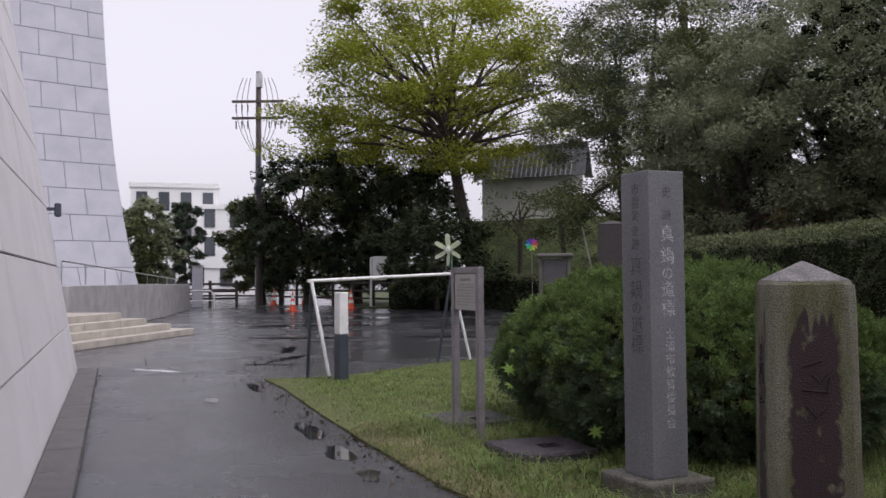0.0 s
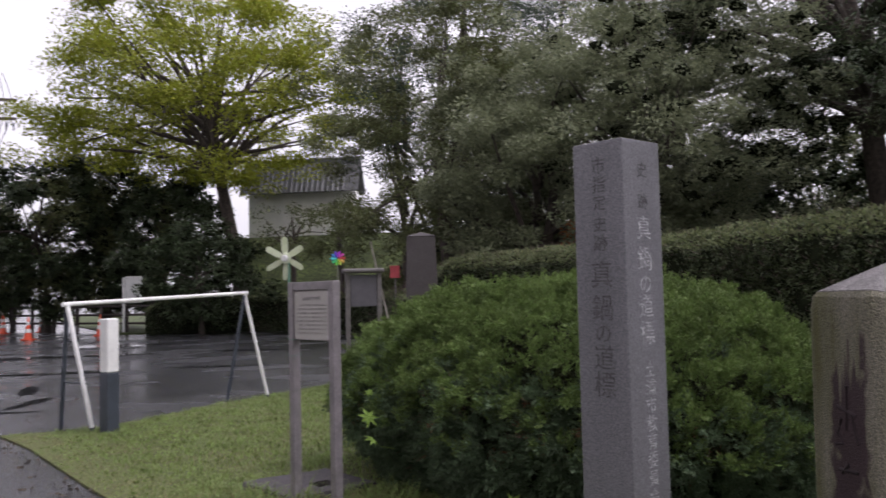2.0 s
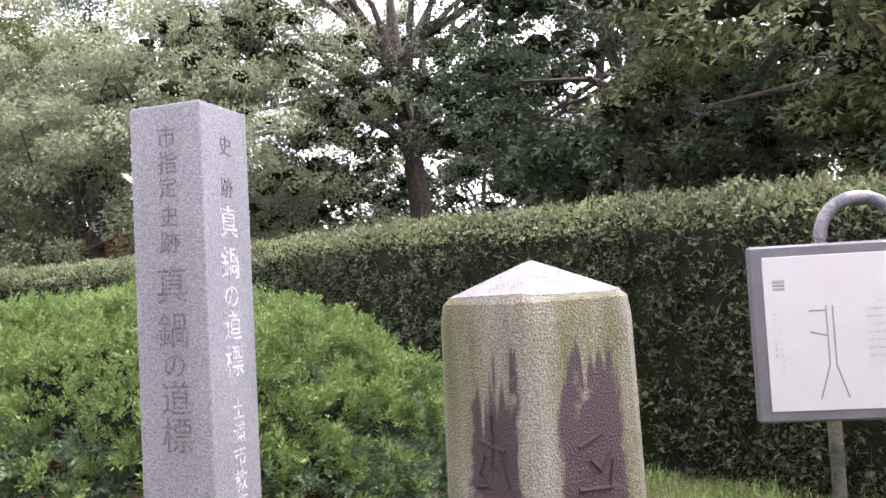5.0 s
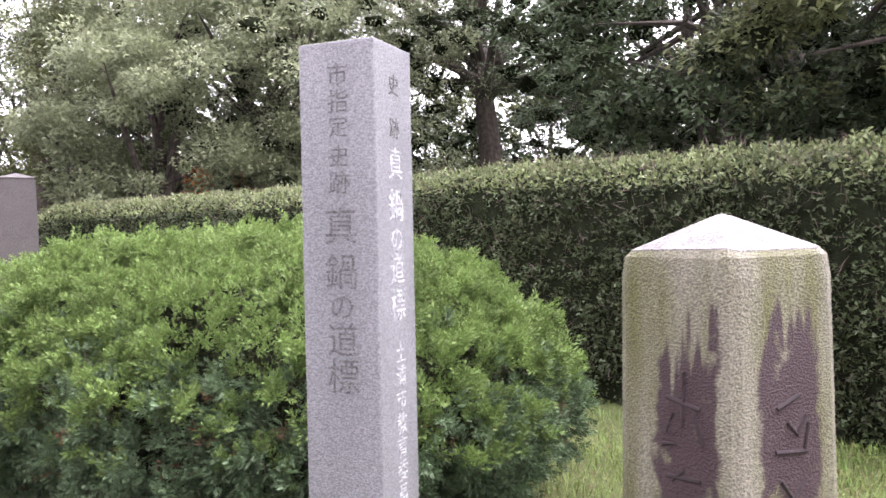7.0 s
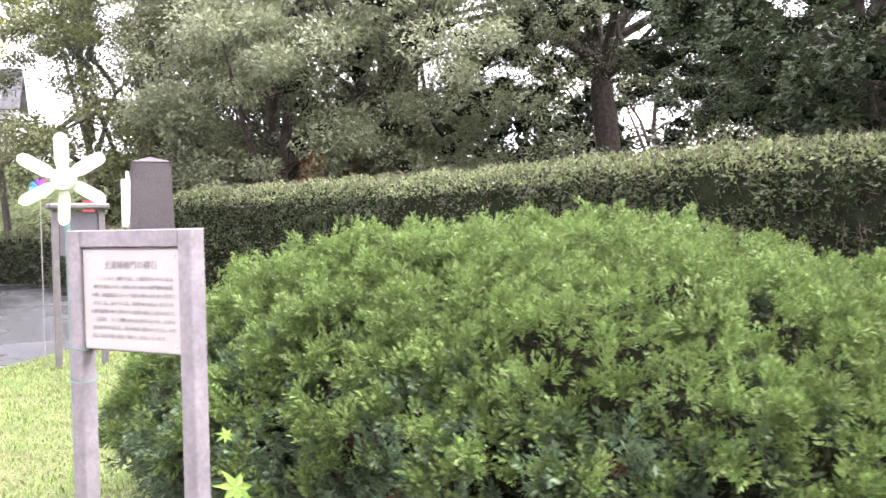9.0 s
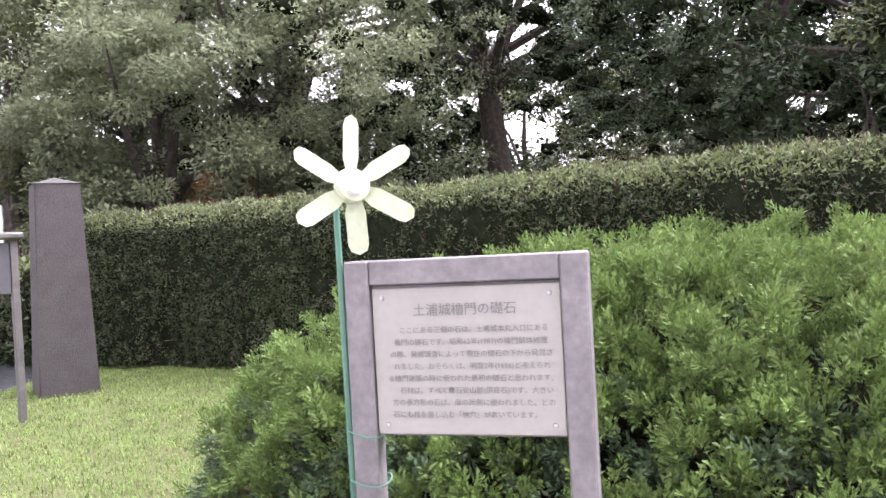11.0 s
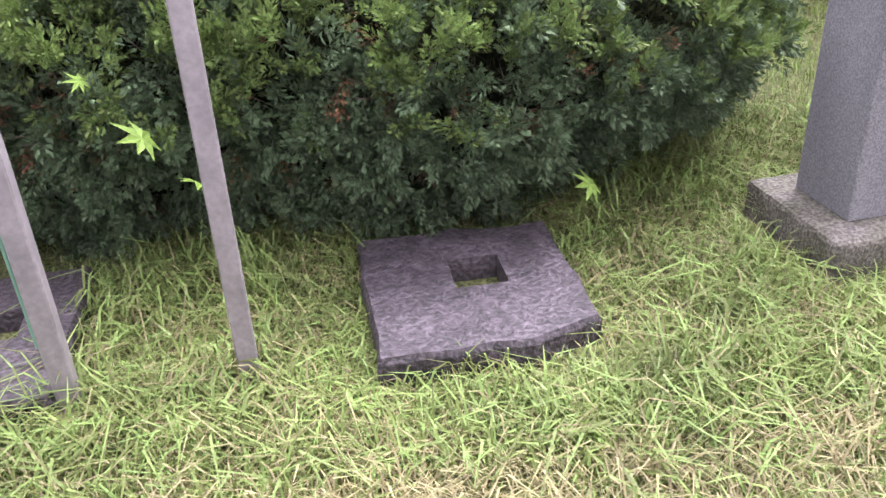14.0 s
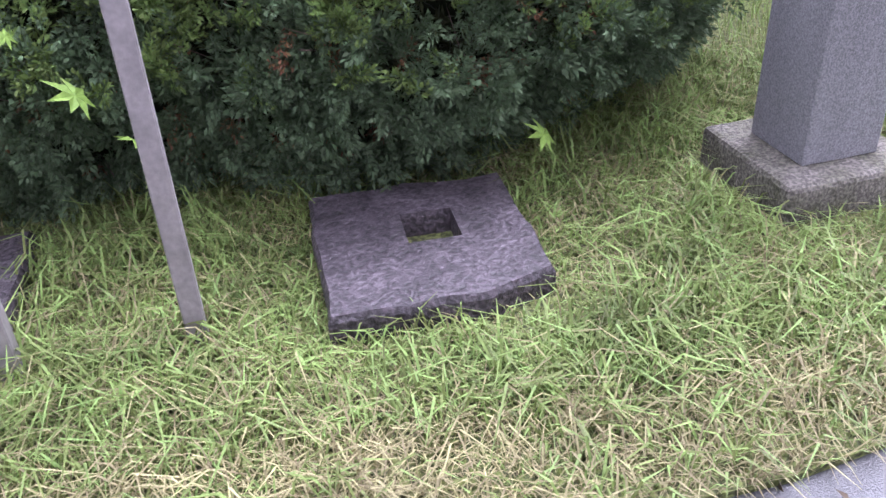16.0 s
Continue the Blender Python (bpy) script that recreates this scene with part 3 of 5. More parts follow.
mill = thing("toy_windmill", sign_m @ pose(-0.015, 0.02, 0), "pale green plastic toy windmill tied to the sign", "windmill")
part("stick", pipe([(0.012, 0, 0.25), (0.004, 0, 0.9), (-0.002, 0, 1.72)], 0.008), GREENTUBE, mill)
HC = Vector((0.07, -0.07, 1.735))
HEAD = Matrix.Translation(HC) @ Matrix.Rotation(radians(40), 4, "Z")
part("axle", rod((-0.002, 0, 1.72), HC, 0.009), WHITE, mill)
hub = part("hub", rod(HEAD @ Vector((0, 0.012, 0)), HEAD @ Vector((0, -0.014, 0)), 0.04, 0.034, 20), CREAMPLASTIC, mill)
part("hub_cap", rod(HEAD @ Vector((0, -0.013, 0)), HEAD @ Vector((0, -0.024, 0)), 0.026, 0.018, 9), WHITE, hub, "crumpled white hub cap")
for k in range(6):
    r = HEAD @ Matrix.Rotation(-radians(92 + 60 * k), 4, "Y") @ Matrix.Rotation(radians(14), 4, "X")
    bm = bmesh.new()
    n = 8
    out = [(0.03 + 0.112 * i / n, 0.014 + 0.008 * min(1, i / n * 4) if i < n else 0.017) for i in range(n + 1)]
    up = [bm.verts.new(r @ Vector((x, 0.012 * math.cos(x * 15) - 0.012, w))) for x, w in out]
    dn = [bm.verts.new(r @ Vector((x, 0.012 * math.cos(x * 15) - 0.004, -w))) for x, w in out]
    tipv = bm.verts.new(r @ Vector((0.15, -0.018, 0)))
    for i in range(n):
        bm.faces.new((up[i], up[i + 1], dn[i + 1], dn[i]))
    bm.faces.new((up[n], tipv, dn[n]))
    bmesh.ops.solidify(bm, geom=bm.faces[:], thickness=0.002)
    part("blade", bm, CREAMPLASTIC, mill)
for z in (1.185, 1.075):
    pts = [(0.045 + 0.045 * math.cos(q), 0.01 + 0.05 * math.sin(q), z + 0.006 * math.sin(q * 2)) for q in np.linspace(0, math.tau, 17)]
    part("wire_tie", pipe(pts, 0.0022, 5), GREENTUBE, mill, "green wire tie round the post")

# ---- far sign with a roof, gate pillar, bollard, barrier ----
BOARDWOOD = mat("dark_grey_boards", (0.12, 0.11, 0.105), 0.6, var=0.25, scale=10, bump=0.2)
S2 = Matrix.Translation((-2.25, 13.75, 0)) @ Matrix.Rotation(radians(23), 4, "Z")
sign2 = thing("notice_board", S2, "small grey notice board with a dark panel and roof", "sign")
for x in (0, 0.5):
    part("post", box(0.07, 0.07, 1.95, x, 0, -0.1, 0.006), BOARDWOOD, sign2)
part("roof", box(0.66, 0.22, 0.07, 0.25, 0, 1.83, 0.02), BOARDWOOD, sign2)
part("board", box(0.42, 0.04, 0.5, 0.25, 0, 1.3, 0.004), DARKFRAME, sign2)
pin = thing("pinwheel", Matrix.Translation((-2.36, 13.6, 0)) @ Matrix.Rotation(radians(23), 4, "Z"), "rainbow-coloured pinwheel on a thin stick", "pinwheel")
part("stick", rod((0, 0, 0), (0, 0, 2.06), 0.006), POST, pin)
import colorsys
for k in range(10):
    col = colorsys.hsv_to_rgb(k / 10, 0.85, 0.75)
    m = Matrix.Translation((0, -0.03, 2.06)) @ Matrix.Rotation(radians(36 * k), 4, "Y")
    bm = bmesh.new()
    f = bm.faces.new([bm.verts.new(m @ Vector(p)) for p in ((0.006, 0, 0), (0.105, -0.012, -0.018), (0.118, -0.018, 0.012), (0.075, 0, 0.03))])
    bmesh.ops.solidify(bm, geom=[f], thickness=0.003)
    part("petal", bm, mat("petal_colour", col, 0.4, var=0.02, bump=0), pin)

gate = thing("gate_pillar", pose(-1.44, 15.72, 0, 0, 0, 10), "tall dark brown stone gate pillar with a low pyramid cap", "stone pillar")
bm = bmesh.new()
rings = [[bm.verts.new((a * h, b * h, z)) for a, b in ((-1, -1), (1, -1), (1, 1), (-1, 1))] for z, h in ((-0.1, 0.335), (0.9, 0.298), (2.5, 0.25))]
for a, b in zip(rings, rings[1:]):
    for k in range(4):
        bm.faces.new((a[k], a[(k + 1) % 4], b[(k + 1) % 4], b[k]))
bmesh.ops.bevel(bm, geom=[e for e in bm.edges if abs(e.verts[0].co.z - e.verts[1].co.z) > 0.3], offset=0.02, segments=2, affect="EDGES")
part("shaft", bm, GATESTONE, gate)
bm = bmesh.new()
lo = [bm.verts.new((a * 0.262, b * 0.262, 2.5)) for a, b in ((-1, -1), (1, -1), (1, 1), (-1, 1))]
hi = bm.verts.new((0, 0, 2.585))
bm.faces.new(lo[::-1])
for k in range(4):
    bm.faces.new((lo[k], lo[(k + 1) % 4], hi))
part("cap", bm, GATESTONE, gate)

bol = thing("bollard", pose(-3.84, 9.62, 0, 0, 0, -25), "square bollard, white above and dark slate below", "bollard")
part("lower", box(0.155, 0.155, 0.78, 0, 0, -0.1, 0.01), SLATE, bol)
part("upper", box(0.15, 0.15, 0.6, 0, 0, 0.681, 0.012), WHITE, bol)
bar = thing("barrier", Matrix(), "white pipe barrier on two A-shaped stands", "barrier")
BL, BR = Vector((-4.45, 9.76, 1.45)), Vector((-3.45, 12.52, 1.55))
part("cross_bar", rod(BL - (BR - BL) * 0.02, BR + (BR - BL) * 0.02, 0.026, n=12), WHITE, bar)
for p, fore, aft in ((BL, (-4.07, 9.67, 0), (-4.63, 9.91, 0)), (BR, (-3.2, 12.76, 0), (-3.72, 12.5, 0))):
    fore, aft = Vector(fore), Vector(aft)
    leg = part("front_leg", rod(p, fore, 0.026), WHITE, bar)
    part("rubber_foot", rod(fore, fore + (p - fore) * 0.04, 0.034), SLATE, leg)
    part("rear_leg", rod(p - Vector((0, 0, 0.04)), aft, 0.026), SLATE, bar, "dark shaded pipe leg")
    part("brace", rod(p.lerp(fore, 0.62), p.lerp(aft, 0.62), 0.009), SLATE, bar)

# ---- information panel with an arched pipe ----
info = thing("map_sign", pose(4.715, 4.93, 0, 0, 0, -27), "white map panel in a dark frame hung on an arched pipe", "sign")
part("panel_frame", box(1.12, 0.06, 0.85, 0, 0, 0.75, 0.012), DARKFRAME, info)
part("panel_face", box(1.0, 0.01, 0.74, 0, -0.033, 0.805, 0.002), mat("white_print", (0.38, 0.37, 0.365), 0.35, var=0.03, bump=0), info, "white printed face")
pts = [(-0.19, 0.065, -0.1), (-0.19, 0.065, 1.6)] + [(-0.19 * math.cos(a), 0.065, 1.63 + 0.19 * math.sin(a)) for a in np.linspace(0, math.pi, 13)] + [(0.19, 0.065, 1.6), (0.19, 0.065, -0.1)]
part("arch_pipe", pipe(pts, 0.034, 12), mat("mottled_bronze_pipe", (0.2, 0.17, 0.15), 0.45, metal=0.3, var=0.6, scale=9, bump=0.2, second=(0.07, 0.08, 0.1)), info, smooth=True)
words("真鍋の道標", 0.05, INK, info, pose(0.2, -0.039, 1.44) @ PM, name="title", depth=0.0005)
PRINT = mat("pale_print", (0.36, 0.36, 0.36), 0.6, bump=0)
for i in range(9):
    x = -0.04
    while x < 0.4:
        w = rng.uniform(0.03, 0.09)
        part("text_bar", box(w, 0.002, 0.009, x + w / 2, -0.0395, 1.31 - 0.037 * i), PRINT, info)
        x += w + 0.012
for a, b in (((-0.22, 1.3), (-0.22, 1.02)), ((-0.19, 1.3), (-0.19, 1.02)), ((-0.22, 1.02), (-0.27, 0.86)), ((-0.19, 1.02), (-0.14, 0.86)), ((-0.3, 1.18), (-0.22, 1.16)), ((-0.3, 1.28), (-0.22, 1.28))):
    part("map_line", rod((a[0], -0.038, a[1]), (b[0], -0.038, b[1]), 0.004, n=6), INK, info)
for i in range(3):
    part("emblem_bar", box(0.055, 0.003, 0.013, -0.43, -0.0395, 1.42 - 0.018 * i, 0.001), INK, info)
for x, n in ((-0.43, 11), (-0.46, 8)):
    for i in range(n):
        part("text_mark", box(0.012, 0.002, 0.016, x, -0.0395, 1.26 - 0.028 * i), PRINT, info)


# ---- clipped round bush ----
def bush_radius(a):
    r = 1.97 - 0.135 * math.cos(2 * a) - 0.235 * math.sin(2 * a) + 0.03 * math.sin(5 * a) + 0.025 * math.sin(9 * a + 1)
    d = (math.degrees(a) - 234 + 180) % 360 - 180
    return r - 0.29 * math.exp(-((d / 34) ** 2))


BC, BH, WAIST = (1.29, 7.57), 1.5, 0.5
bush = thing("clipped_bush", Matrix.Translation((*BC, 0)), "large clipped dome of green juniper sprays", "bush")


def bush_point(a, f):
    """A point of the dome: a round it, f from the crown (0) over its waist (0.8) to the foot (1)."""
    r = bush_radius(a)
    if f < 0.8:
        t = max(0.0, f) / 0.8 * math.pi / 2
        rho, z = math.sin(t) ** 0.82, WAIST + (BH - WAIST) * math.cos(t) ** 0.9
    else:
        u = (f - 0.8) / 0.2
        rho, z = 1 - 0.26 * u**1.3, WAIST * (1 - u) + 0.03
    return Vector((r * rho * math.cos(a), r * rho * math.sin(a), z))


# dark core in the dome, standing in for shade between the sprays
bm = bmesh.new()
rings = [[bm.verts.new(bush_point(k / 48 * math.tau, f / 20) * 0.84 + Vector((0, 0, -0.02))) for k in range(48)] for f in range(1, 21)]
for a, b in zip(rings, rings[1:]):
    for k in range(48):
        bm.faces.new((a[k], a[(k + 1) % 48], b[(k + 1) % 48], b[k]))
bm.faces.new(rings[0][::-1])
part("shade_core", bm, CORE, bush)


def dome_samples(n):
    pts, nrm = [], []
    while len(pts) < n:
        a, f = rng.random() * math.tau, rng.random() ** 0.6
        if rng.random() < 0.55 and math.sin(a - radians(45)) > 0.3 and math.cos(a - radians(45)) > -0.4:
            continue
        p = bush_point(a, f)
        q, s = bush_point(a + 0.02, f), bush_point(a, f - 0.02)
        nn = (q - p).cross(s - p)
        nn.normalize()
        if nn.dot(p - Vector((0, 0, 0.3))) < 0:
            nn.negate()
        pts.append(p)
        nrm.append(nn)
    return np.array(pts), np.array(nrm)


def sprays(p, n, per, length, width, spread, lift=0.35):
    """Fans of small leaves round each point, along its normal."""
    k = len(p)
    axis = unit(n + np.array((0, 0, lift)) + rng.normal(size=(k, 3)) * 0.45)
    base = np.repeat(p, per, 0)
    ax = np.repeat(axis, per, 0)
    ways = ax + rng.normal(size=(k * per, 3)) * spread
    size = np.repeat(rng.uniform(0.7, 1.3, k), per)
    at = base + ax * (rng.random((k * per, 1)) - 0.35) * length * 1.1
    return leaves(at, ways, length * size, width * size)


def fronds(p, n, per, length, scales=26, lift=0.5, spread=0.6):
    """Tufts of plump fingers, each wrapped in short scale leaves that point forwards and out."""
    k = len(p)
    axis = np.repeat(unit(n + np.array((0, 0, lift)) + rng.normal(size=(k, 3)) * 0.25), per, 0)
    way = unit(axis + rng.normal(size=(k * per, 3)) * spread)
    size = length * np.repeat(rng.uniform(0.75, 1.3, k), per) * rng.uniform(0.8, 1.2, k * per)
    root = np.repeat(p, per, 0) + rng.normal(size=(k * per, 3)) * length * 0.25
    way, size, root = (np.repeat(v, scales, 0) for v in (way, size, root))
    along_it = np.tile(np.linspace(0.0, 1.0, scales), k * per)
    radial = unit(np.cross(way, rng.normal(size=way.shape)))
    at = root + way * (size * along_it)[:, None] + radial * (size * 0.1)[:, None]
    ways = way * (0.55 + 0.5 * along_it)[:, None] + radial * 0.6
    return leaves(at, ways, size * (0.44 - 0.14 * along_it), size * 0.21)[:, :3]


def clumped(p, n, deep, cell):
    """Pushes points in and out so that rounded clumps stand between dark clefts; gives them and how far out each lies."""
    near = np.array([noise.voronoi(Vector(q) / cell)[0][0] for q in p])
    fine = np.array([noise.noise(Vector(q) * 3.1) for q in p])
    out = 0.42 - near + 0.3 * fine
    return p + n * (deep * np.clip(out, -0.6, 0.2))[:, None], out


p, n = dome_samples(6600)
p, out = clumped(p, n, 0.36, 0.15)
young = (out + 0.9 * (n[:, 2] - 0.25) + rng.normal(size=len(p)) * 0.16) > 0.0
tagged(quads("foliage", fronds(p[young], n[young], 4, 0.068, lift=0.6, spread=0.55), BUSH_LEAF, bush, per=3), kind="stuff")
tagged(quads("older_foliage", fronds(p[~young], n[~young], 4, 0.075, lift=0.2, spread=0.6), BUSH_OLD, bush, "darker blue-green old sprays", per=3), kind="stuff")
# deep sprays coloured dark so that gaps between clumps look shaded
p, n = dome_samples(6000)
tagged(quads("shaded_foliage", sprays(p - n * 0.21, n, 7, 0.055, 0.015, 0.9), BUSH_SHADED, bush), kind="stuff")
p, n = dome_samples(900)
low = n[:, 2] < 0.45
p, n = p[low], n[low]
tagged(quads("withered_foliage", fronds(p[::3] - n[::3] * 0.05, n[::3], 4, 0.06, 12, lift=-0.3), BUSH_DEAD, bush, "withered brown sprays", per=3), kind="stuff")
tagged(quads("stems", leaves(p - n * 0.1, n * 0.6 + rng.normal(size=p.shape) * 0.6 + np.array((0, 0, 0.5)), rng.uniform(0.1, 0.25, len(p)), 0.005), TWIG, bush, "bare brown stems"), kind="stuff")


def star_leaf(name, place, size, way, tilt):
    """A wild palmate leaf on a stalk."""
    ob = thing(name, Matrix.Translation(place), "bright green palmate leaf growing out of the bush", "leaf", "wild leaves in the bush")
    bm = bmesh.new()
    m = Matrix.Rotation(radians(way), 4, "Z") @ Matrix.Rotation(radians(tilt), 4, "X")
    c = bm.verts.new((0, 0, 0))
    rim = []
    for k in range(14):
        a = k / 14 * math.tau
        r = size * ((1.0 + 0.1 * rng.normal()) if k % 2 == 0 else 0.42)
        rim.append(bm.verts.new(m @ Vector((r * math.cos(a), r * math.sin(a), -0.25 * r * (k % 2 == 0)))))
    for k in range(14):
        bm.faces.new((c, rim[k], rim[(k + 1) % 14]))
    part("blade", bm, STARLEAF, ob)
    part("stalk", pipe([(0, 0, 0), (0.04, 0.04, -0.05), (0.12, 0.12, -0.08)], 0.002, 5), STARLEAF, ob)


star_leaf("wild_leaf", (-0.06, 6.56, 0.63), 0.085, 30, 50)
star_leaf("wild_leaf", (0.0, 6.42, 0.5), 0.07, 80, 40)
star_leaf("wild_leaf", (1.0, 5.67, 0.28), 0.075, 10, 45)
star_leaf("wild_leaf", (-0.1, 6.75, 0.78), 0.04, 10, 45)


# ---- clipped hedges ----
def noise_field(p, scale):
    return np.array([noise.noise(Vector(q) * scale + Vector((7, 3, 1))) for q in p])


def hedge(name, line, height, depth, count, leaf, label, size=0.04, vary=False, z0=0.0):
    """A clipped hedge along its front line, growing to the far side, with rounded shoulders."""
    ob = thing(name, Matrix(), label, "hedge")
    pts = [Vector((x, y, 0)) for x, y in line]
    fine = []
    for i in range(len(pts) - 1):
        a, b = pts[max(i - 1, 0)], pts[min(i + 2, len(pts) - 1)]
        for k in range(8):
            t = k / 8
            p0, p1 = pts[i], pts[i + 1]
            m0, m1 = (p1 - a) * 0.5, (b - p0) * 0.5
            fine.append(p0 * (2 * t**3 - 3 * t**2 + 1) + m0 * (t**3 - 2 * t**2 + t) + p1 * (-2 * t**3 + 3 * t**2) + m1 * (t**3 - t**2))
    fine.append(pts[-1])
    r = 0.42
    prof = [(0.06, z0 - 0.05), (0.0, 0.5), (0.0, height - r)] + [(r - r * math.cos(q), height - r * 0.75 + r * 0.75 * math.sin(q)) for q in np.linspace(0.25, math.pi / 2, 5)] + [(depth * 0.6, height + 0.03), (depth - r, height - 0.02), (depth, height - r), (depth, 0.4), (depth - 0.05, z0 - 0.05)]
    rows = []
    for i, p in enumerate(fine):
        d = (fine[min(i + 1, len(fine) - 1)] - fine[max(i - 1, 0)]).normalized()
        side = Vector((d.y, -d.x, 0))
        s = min(i, len(fine) - 1 - i) / 5
        e = 1.0 if s >= 1 else 0.25 + 0.75 * math.sqrt(max(0.0, 1 - (1 - s) ** 2))
        e2 = 0.93 + 0.1 * min(1.0, max(0.0, (p.y - 5.5) / 4)) if vary else 1.0
        rows.append([p + side * (depth / 2 + (o - depth / 2) * e) + Vector((0, 0, z * e2 * (0.55 + 0.45 * e) + 0.05 * noise.noise((p.x * 0.8, p.y * 0.8, o)) * (z > 0.6))) for o, z in prof])
    R = np.array([[tuple(v) for v in row] for row in rows])
    # dark core behind the leaves, standing in for the hedge's inner shade
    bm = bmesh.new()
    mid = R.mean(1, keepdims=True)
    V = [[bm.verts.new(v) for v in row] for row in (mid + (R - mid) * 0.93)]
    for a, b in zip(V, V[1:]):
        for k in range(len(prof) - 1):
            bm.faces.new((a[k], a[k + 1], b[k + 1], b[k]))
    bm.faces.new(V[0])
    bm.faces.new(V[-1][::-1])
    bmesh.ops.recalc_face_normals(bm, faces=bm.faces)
    part("shade_core", bm, CORE, ob)
    A, B, C, D = R[:-1, :-1], R[1:, :-1], R[1:, 1:], R[:-1, 1:]
    nr = np.cross(B - A, D - A).reshape(-1, 3)
    area = np.linalg.norm(nr, axis=1).reshape(len(R) - 1, -1)
    area[:, -3:] *= 0.15
    area = area.ravel()
    pick = rng.choice(len(area), count, p=area / area.sum())
    u, v = rng.random((count, 1)), rng.random((count, 1))
    q = [x.reshape(-1, 3)[pick] for x in (A, B, C, D)]
    p = (q[0] * (1 - u) + q[1] * u) * (1 - v) + (q[3] * (1 - u) + q[2] * u) * v
    n = unit(nr[pick])
    ctr = mid[:-1].repeat(len(prof) - 1, 1).reshape(-1, 3)[pick]
    n = np.where(((p - ctr) * n).sum(1, keepdims=True) < 0, -n, n)
    rel = np.array([0.38 - noise.voronoi(Vector(x) / 0.16)[0][0] + 0.5 * noise.noise(Vector(x) * 1.7) for x in p])
    bare = (rel + 0.5 * noise_field(p, 0.9) < -0.22) & (n[:, 2] < 0.4)
    p = p + n * (rel.clip(-0.6, 0.5) * 0.15 + rng.normal(size=count) * 0.025)[:, None]
    q = leaves(p, n * 0.7 + rng.normal(size=(count, 3)) * 0.8 + np.array((0, 0, 0.1)), size * rng.uniform(0.6, 1.5, count), size * 0.95, level=0.9)[:, :3]
    q = np.where((bare & (rng.random(count) < 0.75))[:, None, None], q * 0 + p[:, None], q)
    # most upward-facing leaves take the paler colour, as if lit from above
    skylit = (n[:, 2] > 0.3) & (rng.random(count) < 0.75)
    tagged(quads("foliage", q[~skylit], leaf, ob, per=3), kind="stuff")
    tagged(quads("skylit_growth", q[skylit], HEDGE_SKYLIT, ob, "paler new leaves on the top, sky light in their colour", per=3), kind="stuff")
    twigs = leaves(p[::11] - n[::11] * 0.02, n[::11] * 0.2 + rng.normal(size=(len(p[::11]), 3)) * 0.8 + np.array((0, 0, 0.8)), size * rng.uniform(1.5, 4.5, len(p[::11])), size * 0.13)
    tagged(quads("twiggy_growth", twigs, TWIG, ob, "brown bare stems"), kind="stuff")
    return ob


hedge("hedge", [(11, -7), (7.2, 1.0), (5.9, 4.6), (5.3, 6.4), (4.6, 8.2), (2.7, 12.4), (0.3, 16.4), (-1.0, 17.5), (-1.8, 18.1)], 2.13, 1.6, 260000, HEDGE_LEAF, "tall dark green clipped hedge with a bright rounded top", 0.046, True)
hedge("hedge", [(-17.4, 34.8), (-11.5, 35.8), (-6, 30), (-2.6, 20.0), (-1.9, 18.8)][::-1], 1.55, 1.3, 26000, HEDGE_LEAF, "low dark clipped hedge bordering the paved square", 0.1)


